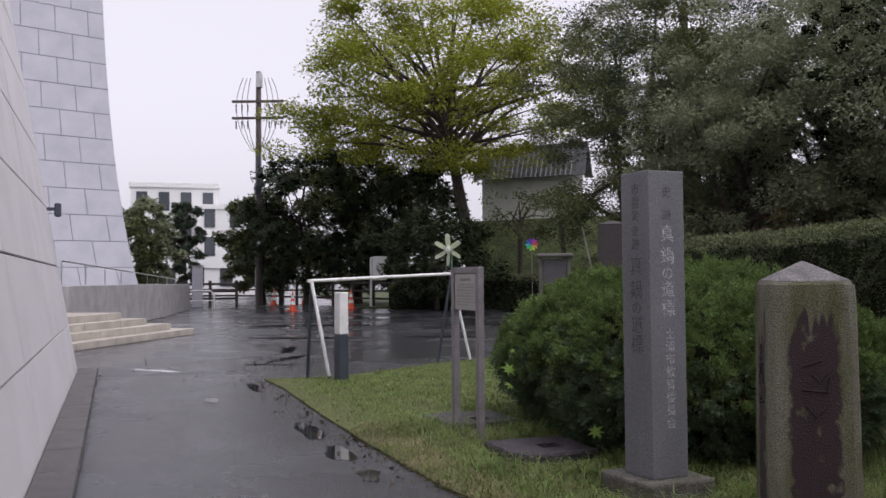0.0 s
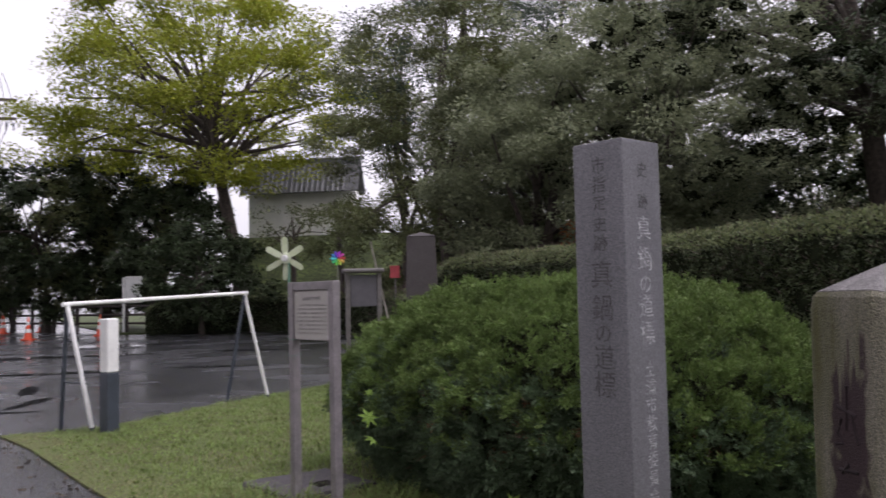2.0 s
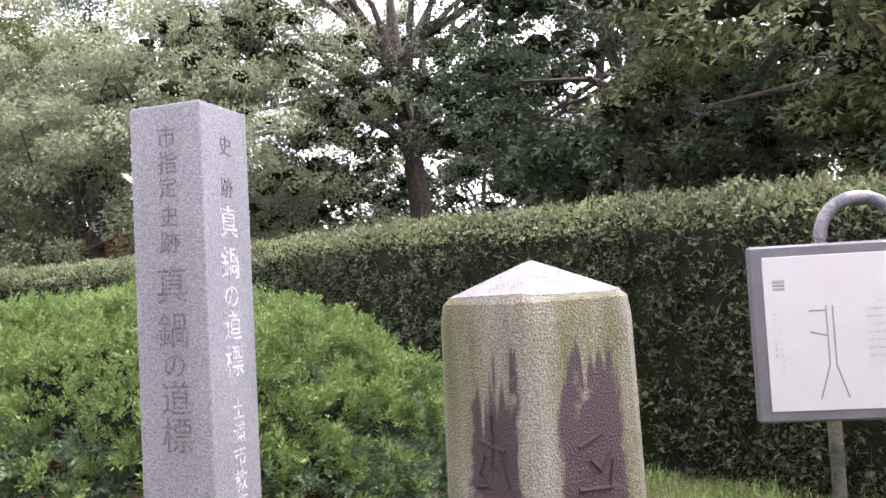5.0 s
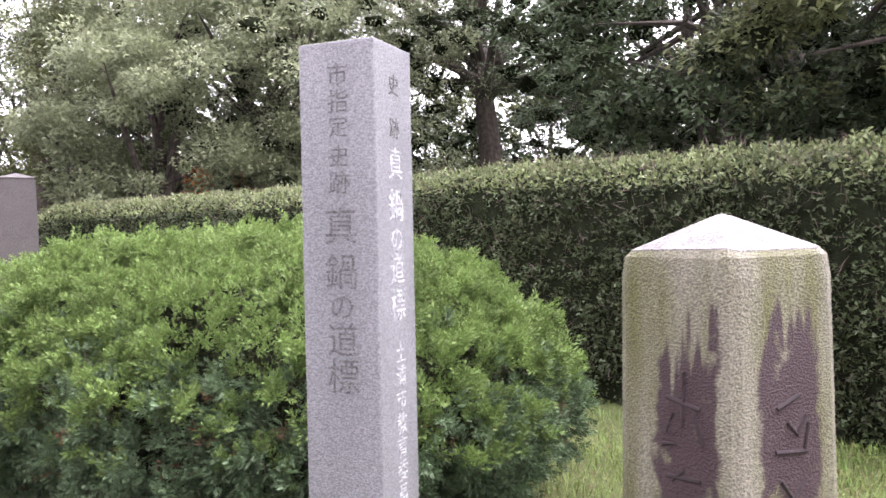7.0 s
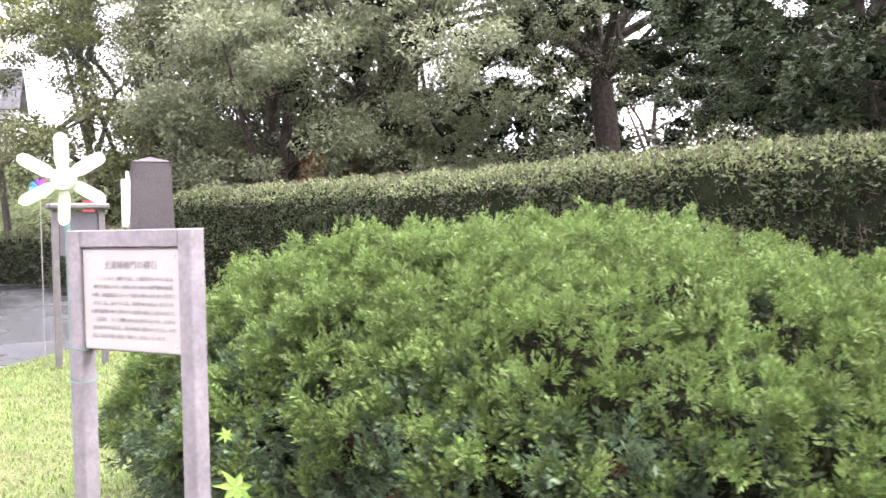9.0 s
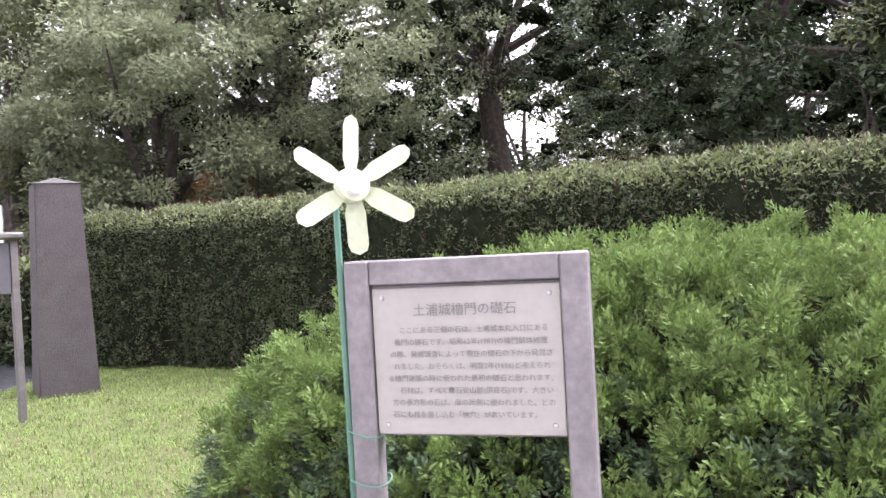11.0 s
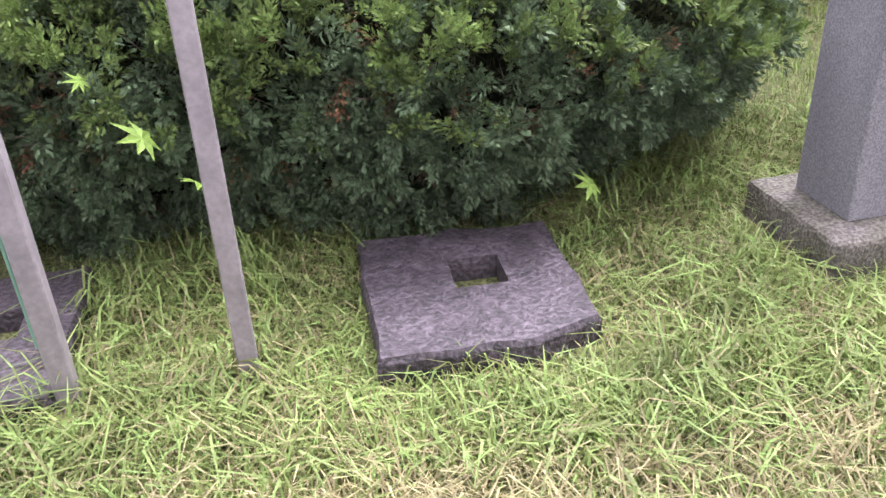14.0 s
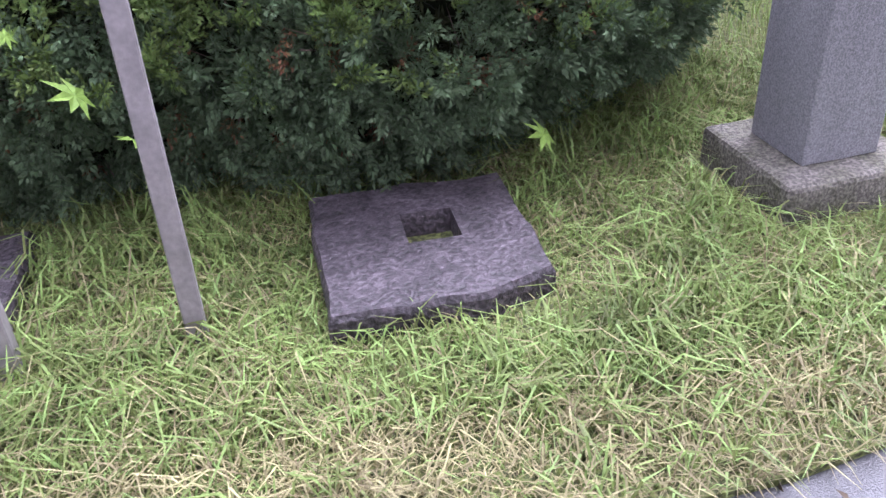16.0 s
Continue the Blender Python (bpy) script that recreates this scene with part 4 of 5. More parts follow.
# ---- trees ----
def tree(name, x, y, height, spread, low, leaf, label, count=7000, size=0.16, lean=(0, 0), trunk=0.22, clumps=26, seed=1, flat=0.6, z=0.0, limbs=9, subs=4, solid=0.36, category="tree"):
    """A tapered trunk with limbs, and a crown of many leaves in uneven clumps at the limbs' ends."""
    r = random.Random(seed)
    ob = thing(name, Matrix.Translation((x, y, z)), label, category)
    fork = Vector((lean[0] * 0.45, lean[1] * 0.45, max(low * 1.05, height * 0.22)))
    bm = bmesh.new()
    pipe([(0, 0, -0.3), (lean[0] * 0.1, lean[1] * 0.1, fork.z * 0.4), fork], [trunk * 1.25, trunk * 0.95, trunk * 0.75], 10, bm)
    top = Vector((lean[0], lean[1], height * 0.9))
    pipe([fork, fork.lerp(top, 0.5) + Vector((r.gauss(0, 0.3), r.gauss(0, 0.3), 0)), top], [trunk * 0.7, trunk * 0.4, trunk * 0.08], 7, bm)
    part("trunk", bm, BARK, ob)
    ctr = Vector((lean[0], lean[1], (low + height) / 2))
    rz = (height - low) / 2
    tips = []
    for k in range(clumps):
        a = k * 2.399 + r.random()
        h = -0.95 + 1.9 * ((k + 0.5) / clumps) + r.gauss(0, 0.08)
        h = max(-1, min(1, h))
        rad = math.sqrt(max(0.05, 1 - abs(h) ** 2.2)) * r.uniform(0.55, 1.05)
        tips.append(ctr + Vector((math.cos(a) * rad * spread, math.sin(a) * rad * spread, h * rz * 0.92)))
    for k, t in enumerate(tips[:: max(1, clumps // limbs)]):
        start = fork.lerp(top, r.uniform(0.0, 0.55))
        mid = start.lerp(t, 0.5) + Vector((r.gauss(0, 0.2), r.gauss(0, 0.2), r.uniform(0.0, 0.5)))
        part("limb", pipe([start, mid, t], [trunk * 0.36, trunk * 0.22, trunk * 0.05], 6), BARK, ob)
    more = []
    for t in tips:
        for k in range(subs):
            d = Vector((r.gauss(0, 1), r.gauss(0, 1), r.gauss(0, 0.6))).normalized() * spread * r.uniform(0.1, 0.3)
            more.append(t + d)
    per = int(count * 1.8) // len(more)
    P, W = [], []
    # added dark lumps that stand in for shade within the crown
    dark = bmesh.new()
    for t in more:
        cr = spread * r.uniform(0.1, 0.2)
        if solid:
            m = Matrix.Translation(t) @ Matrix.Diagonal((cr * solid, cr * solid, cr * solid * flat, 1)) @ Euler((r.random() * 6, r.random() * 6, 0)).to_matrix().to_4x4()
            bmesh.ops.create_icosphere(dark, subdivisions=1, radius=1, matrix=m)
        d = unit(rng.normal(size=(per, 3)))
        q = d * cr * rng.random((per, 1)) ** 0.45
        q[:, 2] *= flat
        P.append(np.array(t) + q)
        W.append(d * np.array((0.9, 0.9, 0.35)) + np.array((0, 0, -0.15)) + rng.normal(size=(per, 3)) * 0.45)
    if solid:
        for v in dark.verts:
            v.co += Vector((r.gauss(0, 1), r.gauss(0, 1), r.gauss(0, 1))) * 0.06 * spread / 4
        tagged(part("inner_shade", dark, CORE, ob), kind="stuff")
    else:
        dark.free()
    P, W = np.concatenate(P), np.concatenate(W)
    tagged(quads("crown", leaves(P, W, size * 0.8 * rng.uniform(0.6, 1.4, len(P)), size * 0.7, level=0.45)[:, :3], leaf, ob, per=3), kind="stuff")
    return ob


def at(bearing, dist, ex=2.83, ey=-0.79):
    """A place seen from the walk's start at a bearing (degrees east of north)."""
    return ex + dist * math.sin(radians(bearing)), ey + dist * math.cos(radians(bearing))


# trees beyond the square
tree("maple_tree", *at(-23.6, 43), 16.2, 7.9, 6.6, MAPLE, "spreading tree with yellow-green leaves and dark limbs", 40000, 0.24, lean=(-2.0, -0.9), trunk=0.36, clumps=58, seed=3, flat=0.4, limbs=40, subs=4, solid=0)
for b, d, h, s, sd in ((-37.8, 54, 7.0, 2.4, 4), (-34.8, 50, 8.8, 3.6, 5), (-31.5, 50, 9.4, 3.8, 6), (-28.3, 48, 8.2, 3.4, 7)):
    tree("evergreen_tree", *at(b, d), h, s, 0.8, EVERGREEN if sd % 2 else OLIVE, "dense dark evergreen with a domed crown", 13000, 0.28, trunk=0.25, clumps=40, seed=sd, flat=0.8)
tree("evergreen_shrub", *at(-26.2, 40), 4.6, 3.0, 0.6, EVERGREEN, "spreading dark green shrub under the maple", 6000, 0.26, trunk=0.12, clumps=26, seed=9)
tree("bare_tree", *at(-20.6, 40), 5.6, 2.2, 3.2, OLIVE, "thin crooked tree with sparse leaves", 600, 0.22, trunk=0.14, clumps=12, seed=10, limbs=10, solid=0)
for b, d, h, s, lo, lf, sd, c in ((-11.5, 27, 10.4, 3.3, 1.2, OLIVE, 11, 14000), (-9.5, 34, 15.5, 5.0, 4.0, PINE, 12, 15000), (-4.5, 31, 13.5, 5.0, 1.5, PINE, 13, 15000), (-13.6, 34, 12.5, 4.0, 0.8, OLIVE, 27, 15000), (-6.0, 24, 7.4, 3.6, 1.4, FADED, 14, 17000), (-1.0, 25, 9.5, 4.6, 1.6, FADED, 15, 17000), (3.5, 30, 14, 5.4, 2.6, FADED, 16, 16000)):
    tree("evergreen_tree", *at(b, d), h, s, lo, lf, "tall dark evergreen in the park", int(c * 1.7), 0.14, solid=0, trunk=0.3, clumps=40, seed=sd, flat=0.55)
# trees behind the tall hedge
for x, y, h, s, lo, lf, sd, c, ln in ((10.8, 16.6, 10, 3.7, 1.8, EVERGREEN, 17, 16000, (0.2, 0.2)), (10.5, 13.0, 9.5, 4.4, 2.7, EVERGREEN, 18, 16000, (-0.6, 0.5)), (9.8, 8.8, 8.0, 3.6, 2.5, OLIVE, 19, 15000, (-0.4, 0)), (11.5, 5.0, 8.0, 4.2, 2.3, EVERGREEN, 20, 13000, (-0.3, 0)), (13.5, 20, 12, 5, 2.2, EVERGREEN, 21, 11000, (0, 0)), (16.5, 13.0, 12, 5, 1.2, EVERGREEN, 22, 11000, (0, 0)), (2.8, 24, 9.0, 4.0, 3.0, FADED, 23, 11000, (0.5, 0)), (16, 4.0, 10, 5, 0.8, EVERGREEN, 24, 9000, (0, 0)), (13, -3, 9, 4, 1.0, EVERGREEN, 25, 8000, (0, 0)), (17.5, 27, 12, 5.0, 1.2, OLIVE, 26, 12000, (0, 0))):
    tree("evergreen_tree", x, y, h, s, lo, lf, "broad evergreen tree behind the clipped hedge", int(c * 1.7), 0.12, lean=ln, trunk=0.24, clumps=40, seed=sd, flat=0.5, limbs=12)
tree("old_evergreen", 9.9, 26.0, 13.5, 6.2, 5.2, EVERGREEN, "old evergreen with a stout dark trunk behind the hedge", 30000, 0.16, lean=(-0.9, 0.3), trunk=0.42, clumps=46, seed=41, flat=0.45, limbs=24, category="tree")
for k in range(11):
    b = -6 + 9.5 * k
    tree("woodland_tree", *at(b, 36 + 5 * math.sin(k * 2.1), 2.5, 3.0), (11 if k > 2 else 5.5) + 2.0 * math.sin(k * 1.3), 5.2, 0.3, (OLIVE, FADED, EVERGREEN)[k % 3], "dark woodland tree closing the park", 9000, 0.3, trunk=0.3, clumps=44, seed=60 + k, flat=0.7)
for x, y, h, s, sd in ((8.6, 12.6, 4.4, 2.0, 80), (11.2, 9.2, 4.6, 2.4, 81), (9.6, 5.6, 4.4, 2.2, 82), (12.2, 1.5, 5, 2.6, 83), (5.6, 17.0, 2.6, 1.1, 84)):
    tree("evergreen_shrub", x, y, h, s, 0.8, EVERGREEN, "dark leafy shrub behind the clipped hedge", 8000, 0.14, trunk=0.09, clumps=30, seed=sd, flat=0.8, category="shrub")
tree("russet_shrub", 1.6, 22.5, 3.4, 1.2, 1.6, RUSSET, "small shrub with russet autumn leaves", 900, 0.14, trunk=0.05, clumps=10, seed=31, solid=0, category="shrub")
# town trees
for b, d, h, s, lf, sd in ((-44.8, 62, 7.2, 2.0, FADED, 33), (-42.6, 66, 7.8, 1.3, PINE, 34), (-38.0, 74, 3.6, 1.4, FADED, 35), (-46.5, 60, 6, 2.4, OLIVE, 36)):
    tree("street_tree", *at(b, d), h, s, 0.9, lf, "green street tree beyond the fence", 6000, 0.3, trunk=0.16, clumps=26, seed=sd, flat=0.8)

# ---- utility pole with lantern ----
px, py = -29.2, 40.2
pole = thing("utility_pole", Matrix.Translation((px, py, 0)), "tall brown utility pole with crossarms, insulators and a lantern", "utility pole")
part("shaft", rod((0, 0, -0.3), (0, 0, 14.0), 0.21, 0.15, 14), POLE, pole)
part("conduit", rod((-0.24, 0.02, 0), (-0.2, 0.02, 9.5), 0.05), STEEL, pole)
AX = Vector((0.9, 0.43, 0))
for z in (12.1, 11.1):
    part("crossarm", box(3.1, 0.14, 0.14, 0, -0.15, z, m=Matrix.Rotation(math.atan2(AX.y, AX.x), 4, "Z")), POLE, pole)
    for s in (-1.35, -1.0, -0.65, 0.65, 1.0, 1.35):
        part("insulator", rod(AX * s + Vector((0, 0, z - 0.1)), AX * s + Vector((0, 0, z - 0.55)), 0.05, 0.03), SLATE, pole)
part("top_box", box(0.3, 0.3, 0.9, 0.14, -0.1, 13.0, 0.03), STEEL, pole)
for k, s in enumerate((-1.35, -1.0, -0.65, 0.65, 1.0, 1.35)):
    pts = [AX * (s * (0.95 - 0.75 * (q - 0.42) ** 2 * 4 * 0.6)) + Vector((0, -0.1, 13.6 - 4.2 * q)) for q in np.linspace(0, 1, 9)]
    part("drop_wire", pipe(pts, 0.02, 5), SLATE, pole)
part("service_wire", pipe([(0, 0, 9.6), (3, -1, 8.2), (6, -2, 9.1), (9.5, -3.4, 6.6)], 0.025, 5), SLATE, pole)
lan = part("lantern", rod((0.3, -0.45, 6.5), (0.3, -0.45, 7.0), 0.15, 0.26, 6), SLATE, pole, "old style street lantern")
part("lantern_roof", rod((0.25, -0.25, 7.0), (0.25, -0.25, 9.1), 0.27, 0.04, 6), SLATE, lan)
part("lantern_arm", rod((0, 0, 6.4), (0.3, -0.45, 6.52), 0.03), SLATE, pole)
part("meter_box", box(0.36, 0.2, 0.5, 0.2, -0.2, 3.3, 0.02), WHITE, pole)

# ---- timber fence, cabinet, hoop, cones ----
def fence_run(a, b, name="timber_fence"):
    ob = thing(name, Matrix(), "dark brown timber post and rail fence", "fence", "fences along the moat")
    a, b = Vector((*a, 0)), Vector((*b, 0))
    n = max(1, round((b - a).length / 1.9))
    for k in range(n + 1):
        p = a.lerp(b, k / n)
        part("post", rod(p, p + Vector((0, 0, 1.45)), 0.09, n=10), BROWNWOOD, ob)
    for z in (0.45, 0.85, 1.25):
        part("rail", rod(a + Vector((0, 0, z)), b + Vector((0, 0, z)), 0.055, n=8), BROWNWOOD, ob)
    return ob


fence_run((-30.8, 35.6), (-28.4, 37.2))
fence_run((-28.6, 41.5), (-18.2, 37.2))
fence_run((-34, 44), (-29.5, 43))
fence_run((-48, 42), (-34, 44))
cab = thing("cabinet", pose(-29.8, 35.6, 0, 0, 0, -40), "tall grey metal street cabinet", "cabinet")
part("body", box(0.62, 0.5, 2.25, 0, 0, 0, 0.02), PALE, cab)
part("lid", box(0.68, 0.56, 0.06, 0, 0, 2.25, 0.01), POST, cab)
hoop = thing("hoop_barrier", pose(-28.6, 34.2, 0, 0, 0, 40), "white bent pipe hoop barrier", "barrier")
part("hoop", pipe([(-0.9, 0, 0), (-0.9, 0, 0.75), (-0.7, 0, 0.92), (0.7, 0, 0.92), (0.9, 0, 0.75), (0.9, 0, 0)], 0.045), WHITE, hoop)
part("hoop_rail", rod((-0.9, 0, 0.4), (0.9, 0, 0.4), 0.03), WHITE, hoop)


def cone(m):
    ob = thing("traffic_cone", m, "orange and white traffic cone on a square foot", "traffic cone", "traffic cones by the pole")
    part("foot", box(0.42, 0.42, 0.05, 0, 0, 0, 0.01), ORANGE, ob)
    for z0, z1, mt in ((0.05, 0.3, ORANGE), (0.3, 0.46, WHITE), (0.46, 0.6, ORANGE), (0.6, 0.74, WHITE), (0.74, 0.95, ORANGE)):
        part("band", rod((0, 0, z0), (0, 0, z1), 0.17 * (1.05 - z0), 0.17 * (1.05 - z1), 16), mt, ob)
    return ob


first = cone(pose(-27.2, 39.0, 0))
for x, y in ((-20.9, 32.1), (-26.0, 40.3), (-19.5, 35.0)):
    copy_thing(first, pose(x, y, 0))
board = thing("white_notice", pose(-19.9, 37.6, 0, 0, 0, 25), "tall white notice board on a single post", "sign")
part("post", rod((0, 0, 0), (0, 0, 2.6), 0.06), WHITE, board)
part("board", box(0.75, 0.05, 1.25, 0.45, 0, 1.4, 0.01), WHITE, board)

prop = thing("timber_pole", Matrix.Translation((*at(-17.6, 37), 0)), "slim dark timber pole standing on the bank", "pole")
part("shaft", rod((0.15, 0, 0), (-0.3, 0, 5.4), 0.13, 0.1, 10), BROWNWOOD, prop)
red = thing("red_notice", Matrix.Translation((-3.9, 24.0, 0)), "small red notice on a leaning stick", "sign")
part("stick", rod((0.05, 0, 0), (-0.6, 0, 3.0), 0.03), STEP, red)
part("board", box(0.26, 0.03, 0.34, 0.1, -0.05, 1.95, 0.005), mat("faded_red_paint", (0.5, 0.06, 0.07), 0.5, var=0.15), red)
part("stake", rod((0.1, 0, 0), (0.1, 0, 2.0), 0.02), POST, red)
marker = thing("marker_post", Matrix.Translation((-2.6, 21.6, 0)), "white marker post with a small finial", "post")
part("shaft", box(0.24, 0.24, 2.62, 0, 0, 0, 0.015), WHITE, marker)
part("finial", rod((0, 0, 2.62), (0, 0, 2.78), 0.05, 0.03), WHITE, marker)

# ---- castle wall on its bank ----
bank = bmesh.new()
b0 = [at(q, d) for q, d in ((-24, 44), (-10, 40))]
b1 = [at(q, d) for q, d in ((-24, 50), (-10, 46))]
vs = [bank.verts.new((*p, 0)) for p in b0] + [bank.verts.new((*p, 4.8)) for p in b1[::-1]] + [bank.verts.new((*at(-10, 60), 4.8)), bank.verts.new((*at(-24, 62), 4.8))]
bank.faces.new(vs[:4])
bank.faces.new((vs[3], vs[2], vs[4], vs[5]))
tagged(link("bank", bank, BANK), "grassy bank below the castle wall", "bank", kind="structure")
cw = thing("castle_wall", Matrix(), "white plastered castle wall with a grey tiled roof", "wall")
ca, cb = Vector((*at(-23, 52), 0)), Vector((*at(-16.3, 50), 0))
cd = cb - ca
cm = Matrix.Translation((ca + cb) / 2) @ Matrix.Rotation(math.atan2(cd.y, cd.x), 4, "Z")
part("plaster", box(cd.length, 0.5, 2.6, 0, 0, 4.8, m=cm), PLASTER, cw)
bm = bmesh.new()
for s in (1, -1):
    f = [bm.verts.new(cm @ Vector(q)) for q in ((-cd.length / 2 - 0.3, -0.9 * s, 7.35), (cd.length / 2 + 0.3, -0.9 * s, 7.35), (cd.length / 2 + 0.3, 0, 9.2), (-cd.length / 2 - 0.3, 0, 9.2))]
    bm.faces.new(f)
part("roof", bm, ROOFTILE, cw)
for k in range(int(cd.length / 0.3)):
    x = -cd.length / 2 + k * 0.3
    part("roof_rib", rod(cm @ Vector((x, -0.92, 7.35)), cm @ Vector((x, 0, 9.24)), 0.07, n=6), ROOFTILE, cw)
part("ridge", box(cd.length + 0.6, 0.3, 0.3, 0, 0, 9.05, m=cm), ROOFTILE, cw)


# ---- buildings in the distance ----
def far_building(m, w, d, h, floors, cols, label, material):
    ob = thing("office_building", m, label, "building")
    part("wall", box(w, d, h), material, ob)
    part("parapet", box(w + 0.3, d + 0.3, 0.5, 0, 0, h), material, ob)
    for i in range(floors):
        for j in range(cols):
            part("window", box(1.1, 0.1, 2.0, -w / 2 + (j + 0.5) * w / cols, -d / 2 - 0.02, h / floors * (i + 0.35)), GLASS, ob)
    return ob


far_building(Matrix.Translation((*at(-43.2, 100), 0)) @ Matrix.Rotation(radians(42), 4, "Z"), 9, 10, 11.4, 3, 4, "pale office block with dark windows", WHITE)
far_building(Matrix.Translation((*at(-40.4, 98), 0)) @ Matrix.Rotation(radians(42), 4, "Z"), 5.2, 10, 9.0, 3, 2, "white office block with tall narrow windows", WHITE)
far_building(Matrix.Translation((*at(-38.6, 110), 0)) @ Matrix.Rotation(radians(42), 4, "Z"), 6, 10, 6.5, 2, 3, "low cream building with dark windows", STEP)
far_building(Matrix.Translation((*at(-41.0, 84), 0)) @ Matrix.Rotation(radians(42), 4, "Z"), 10, 5, 2.6, 1, 4, "low white building behind the fence", WHITE)


# ---- puddles, seam and paint on the asphalt ----
def puddle(x, y, length, width, turn, seed):
    pts = []
    for k in range(36):
        a = k / 36 * math.tau
        r = 1 + 0.42 * noise.noise((math.cos(a) * 1.6 + seed, math.sin(a) * 1.6, seed)) + 0.2 * noise.noise((math.cos(a) * 5, math.sin(a) * 5, seed))
        v = Matrix.Rotation(radians(turn), 2) @ Vector((length * r * math.cos(a), width * r * math.sin(a)))
        pts.append((x + v.x, y + v.y))
    return tagged(link("puddle", slab_poly(pts, -0.01, 0.004), PUDDLE), "thin film of rainwater on the asphalt", "puddle", kind="structure")


for k, row in enumerate(((-1.95, 6.1, 0.55, 0.1, -44), (-1.1, 5.32, 0.4, 0.1, -46), (-0.5, 4.75, 0.3, 0.08, -46), (-6.7, 12.3, 0.75, 0.14, 100), (-7.9, 13.9, 0.8, 0.16, 120), (-6.4, 11.2, 0.4, 0.1, 20), (-4.6, 8.6, 0.5, 0.07, -46), (-9.5, 17.0, 1.4, 0.3, 20), (-6.5, 18.5, 1.2, 0.25, 10), (-12.5, 22, 2.2, 0.5, 30), (-4.3, 7.4, 0.22, 0.08, -40), (-14, 27, 2.4, 0.5, 20), (-8, 24, 1.6, 0.4, 10))):
    puddle(*row, k * 3.7)
bm = bmesh.new()
pts = [Vector((-7.75, 8.72, 0)).lerp(Vector((-5.9, 10.26, 0)), q) + Vector((0.03 * noise.noise((q * 7, 0, 0)), 0.03 * noise.noise((q * 7, 4, 0)), 0)) for q in np.linspace(0, 1, 15)]
lo = [bm.verts.new(p + Vector((-0.02, -0.035, 0.005))) for p in pts]
hi = [bm.verts.new(p + Vector((0.02, 0.035, 0.005))) for p in pts]
for k in range(14):
    bm.faces.new((lo[k], lo[k + 1], hi[k + 1], hi[k]))
tagged(link("seam", bm, JOINT), "dark seam across the asphalt path", "seam", kind="structure")
tagged(link("paint_line", box(0.9, 0.1, 0.004, m=Matrix.Translation((-7.5, 9.74, 0.002))), WHITE), "short worn white painted line", "road marking", kind="structure")
bits = []
for _ in range(420):
    if rng.random() < 0.55:
        q = rng.random()
        c = np.array((0.6, 4.28)) * (1 - q) + np.array((-5.2, 9.5)) * q + rng.normal(size=2) * np.array((0.12, 0.12)) - np.array((0.08, 0.08))
    else:
        c = np.array((-6.2, 11.4)) + rng.normal(size=2) * np.array((0.9, 1.4))
    bits.append((c[0], c[1], 0.01))
bits = np.array(bits)
tagged(quads("leaf_litter", leaves(bits, np.c_[rng.normal(size=(len(bits), 2)), rng.random(len(bits)) * 0.2], 0.045, 0.025), mat("dead_leaves", (0.06, 0.04, 0.02), 0.7, var=0.3, bump=0)), "scattered dead leaves and twigs along the verge", "leaf litter", kind="stuff")


# ---- grass ----
def inside(pts, poly):
    x, y = pts[:, 0], pts[:, 1]
    c = np.zeros(len(pts), bool)
    for (x0, y0), (x1, y1) in zip(poly, poly[1:] + poly[:1]):
        hit = (y0 > y) != (y1 > y)
        c ^= hit & (x < (x1 - x0) * (y - y0) / (y1 - y0 + 1e-12) + x0)
    return c


def clear_of_things(p):
    ok = np.ones(len(p), bool)
    for x, y, w, d, rz in ((0.5, 5.81, 0.68, 0.72, -43.5), (-0.62, 6.93, 0.7, 0.7, -41), (1.612, 4.955, 0.64, 0.64, -39), (2.575, 4.2, 0.43, 0.43, 13)):
        c, s = math.cos(radians(rz)), math.sin(radians(rz))
        u, v = (p[:, 0] - x) * c + (p[:, 1] - y) * s, -(p[:, 0] - x) * s + (p[:, 1] - y) * c
        ok &= (abs(u) > w / 2) | (abs(v) > d / 2)
    a = np.arctan2(p[:, 1] - BC[1], p[:, 0] - BC[0])
    ok &= np.hypot(p[:, 0] - BC[0], p[:, 1] - BC[1]) > np.array([bush_radius(q) for q in a]) * 0.8
    return ok


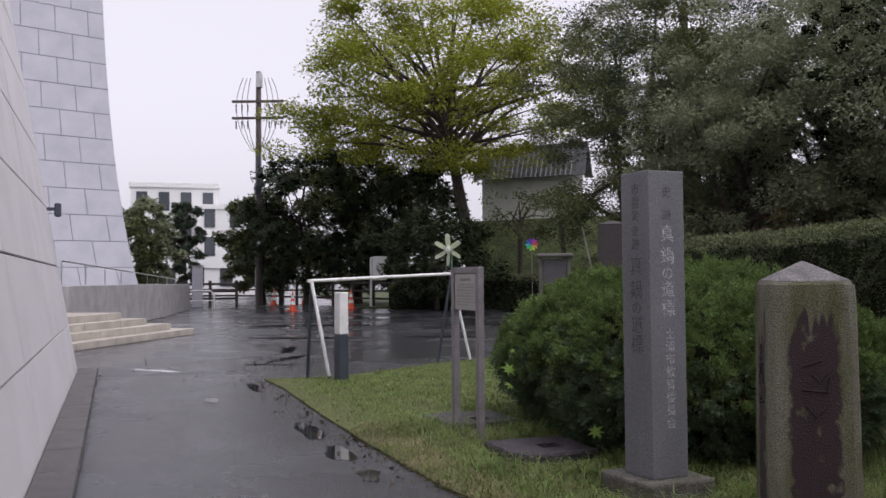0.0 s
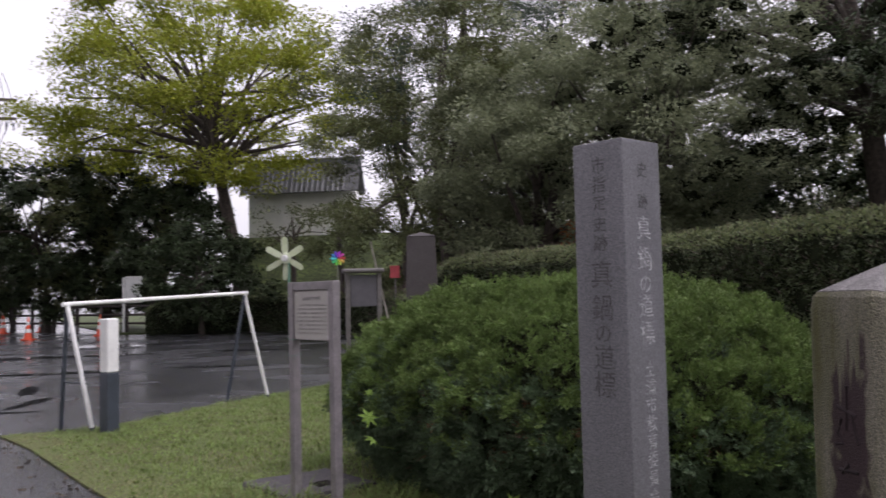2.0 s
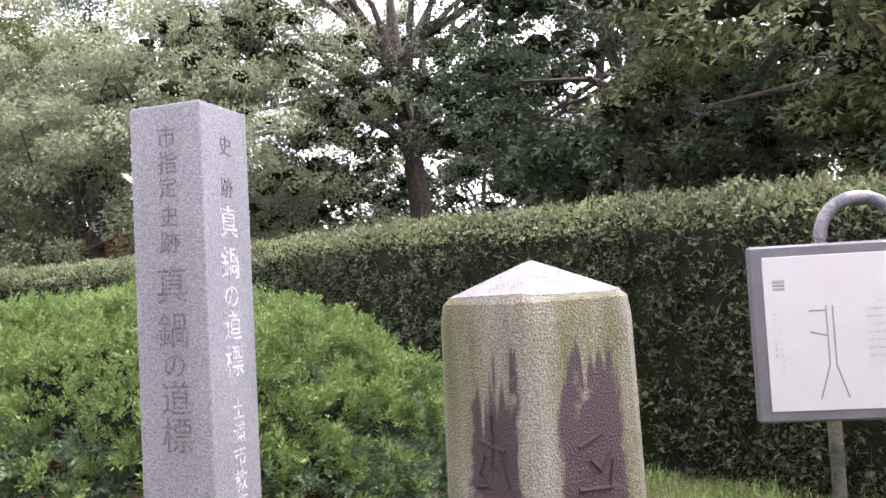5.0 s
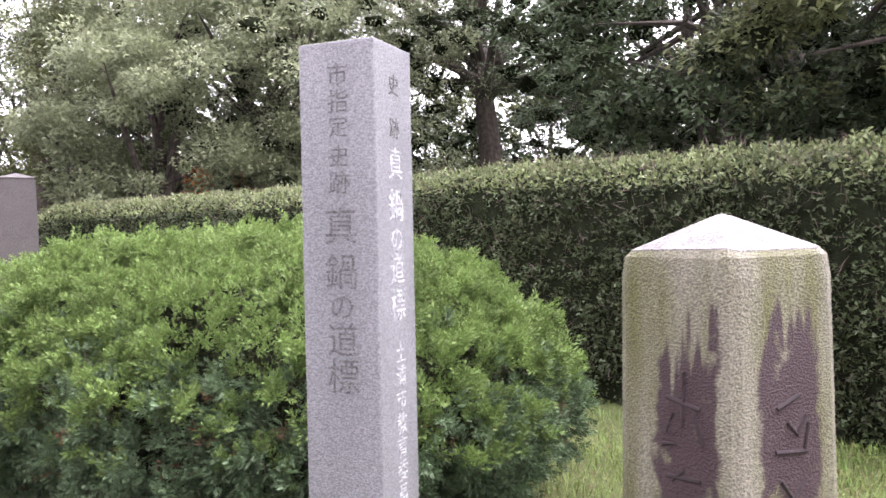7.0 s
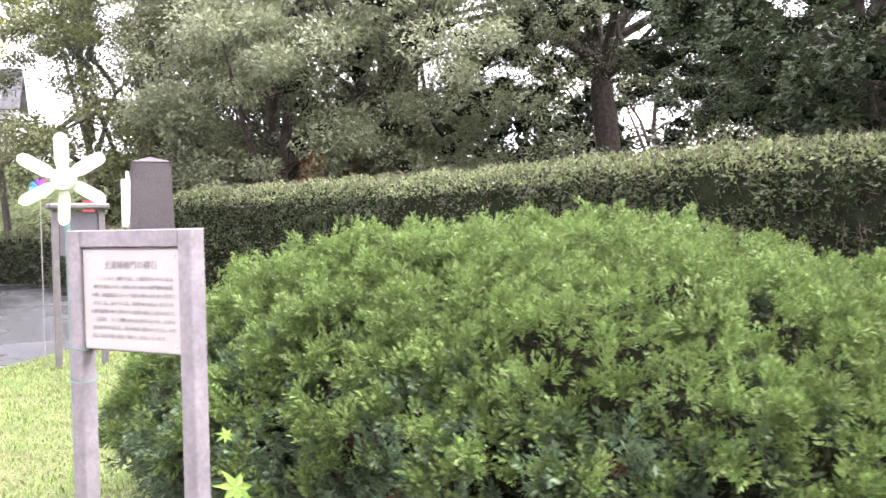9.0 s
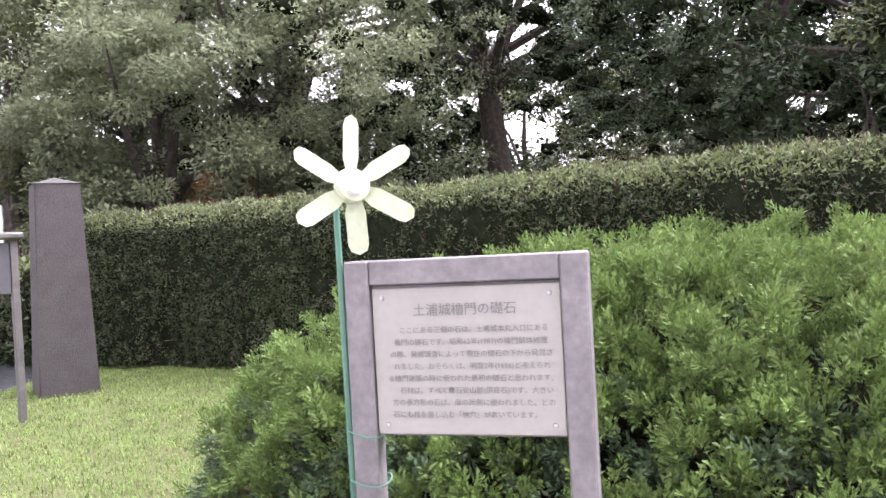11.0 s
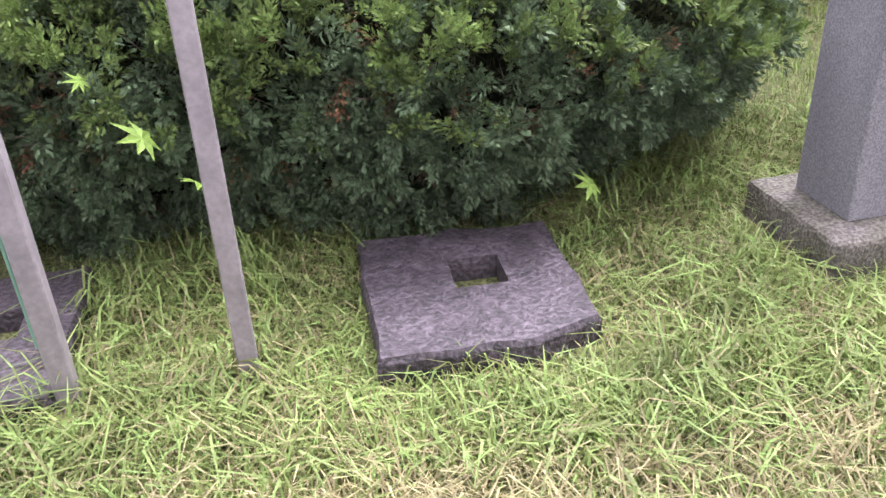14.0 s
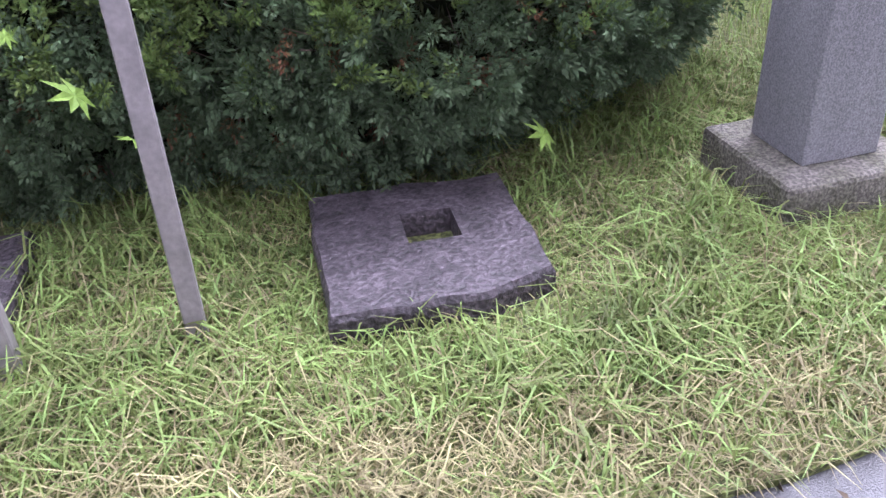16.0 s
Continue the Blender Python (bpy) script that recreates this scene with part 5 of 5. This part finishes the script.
def blades(p, length, width, lay):
    n = len(p)
    base = np.c_[p, np.full(n, 0.015)]
    az = rng.random(n) * math.tau
    out = np.c_[np.cos(az), np.sin(az), np.zeros(n)]
    side = np.c_[-np.sin(az), np.cos(az), np.zeros(n)] * (width / 2)[:, None]
    L = length[:, None]
    bend = (lay * rng.uniform(0.5, 1.5, n))[:, None]
    mid = base + out * L * bend * 0.35 + np.array((0, 0, 1)) * L * 0.55
    tip = base + out * L * bend * 1.0 + np.array((0, 0, 1)) * L * (1 - 0.45 * bend).clip(0.12, 1)
    low = np.stack([base - side, base + side, mid + side * 0.8, mid - side * 0.8], 1)
    high = np.stack([mid - side * 0.8, mid + side * 0.8, tip + side * 0.1, tip - side * 0.1], 1)
    return np.concatenate([low, high])


def sow(x0, x1, y0, y1, n, length, width, lay, dry, keep=1.0):
    p = np.c_[rng.uniform(x0, x1, n), rng.uniform(y0, y1, n)]
    p = p[inside(p, LAWN) & clear_of_things(p)]
    tuft = np.array([noise.noise(Vector((*q, 0)) * 2.3) + 0.6 * noise.noise(Vector((*q, 3)) * 7) for q in p])
    edge = ((p - np.array((0.2, 4.6))) @ np.array((N.x, N.y))).clip(0, 1)
    is_dry = rng.random(len(p)) < dry + 0.25 * (tuft < -0.1) + 0.45 * (edge < 0.35)
    ln = length * rng.uniform(0.5, 1.35, len(p)) * (1 + 0.5 * tuft).clip(0.4, 1.7) * (0.45 + 0.55 * np.minimum(1, edge * 1.6))
    ln = ln * np.clip((np.hypot(p[:, 0] - 1.612, p[:, 1] - 4.955) - 0.3) * 4, 0.6, 1)
    ln = ln * np.clip((np.hypot(p[:, 0] - 0.5, p[:, 1] - 5.81) - 0.38) * 3.5, 0.5, 1)
    wd = width * rng.uniform(0.7, 1.3, len(p))
    return blades(p[~is_dry], ln[~is_dry], wd[~is_dry], lay), blades(p[is_dry], ln[is_dry] * 0.85, wd[is_dry] * 0.7, lay * 1.4)


turf = thing("grass", Matrix(), "damp green grass with dry straw blades", "grass", kind="stuff")
G, S = [], []
for args in ((-1.6, 2.6, 3.6, 7.0, 80000, 0.1, 0.006, 0.9, 0.2), (-1.4, 2.6, 3.8, 6.8, 17000, 0.19, 0.0075, 1.05, 0.2), (1.6, 6.0, 2.0, 7.5, 22000, 0.12, 0.006, 0.7, 0.15), (-5.2, 1.0, 6.5, 18.5, 90000, 0.055, 0.008, 0.6, -0.15), (3.5, 9, -2, 9, 16000, 0.1, 0.008, 0.7, 0.15)):
    g, s = sow(*args)
    G.append(g)
    S.append(s)
tagged(quads("green_blades", np.concatenate(G), GRASS, turf), kind="stuff")
tagged(quads("dry_blades", np.concatenate(S), STRAW, turf), kind="stuff")
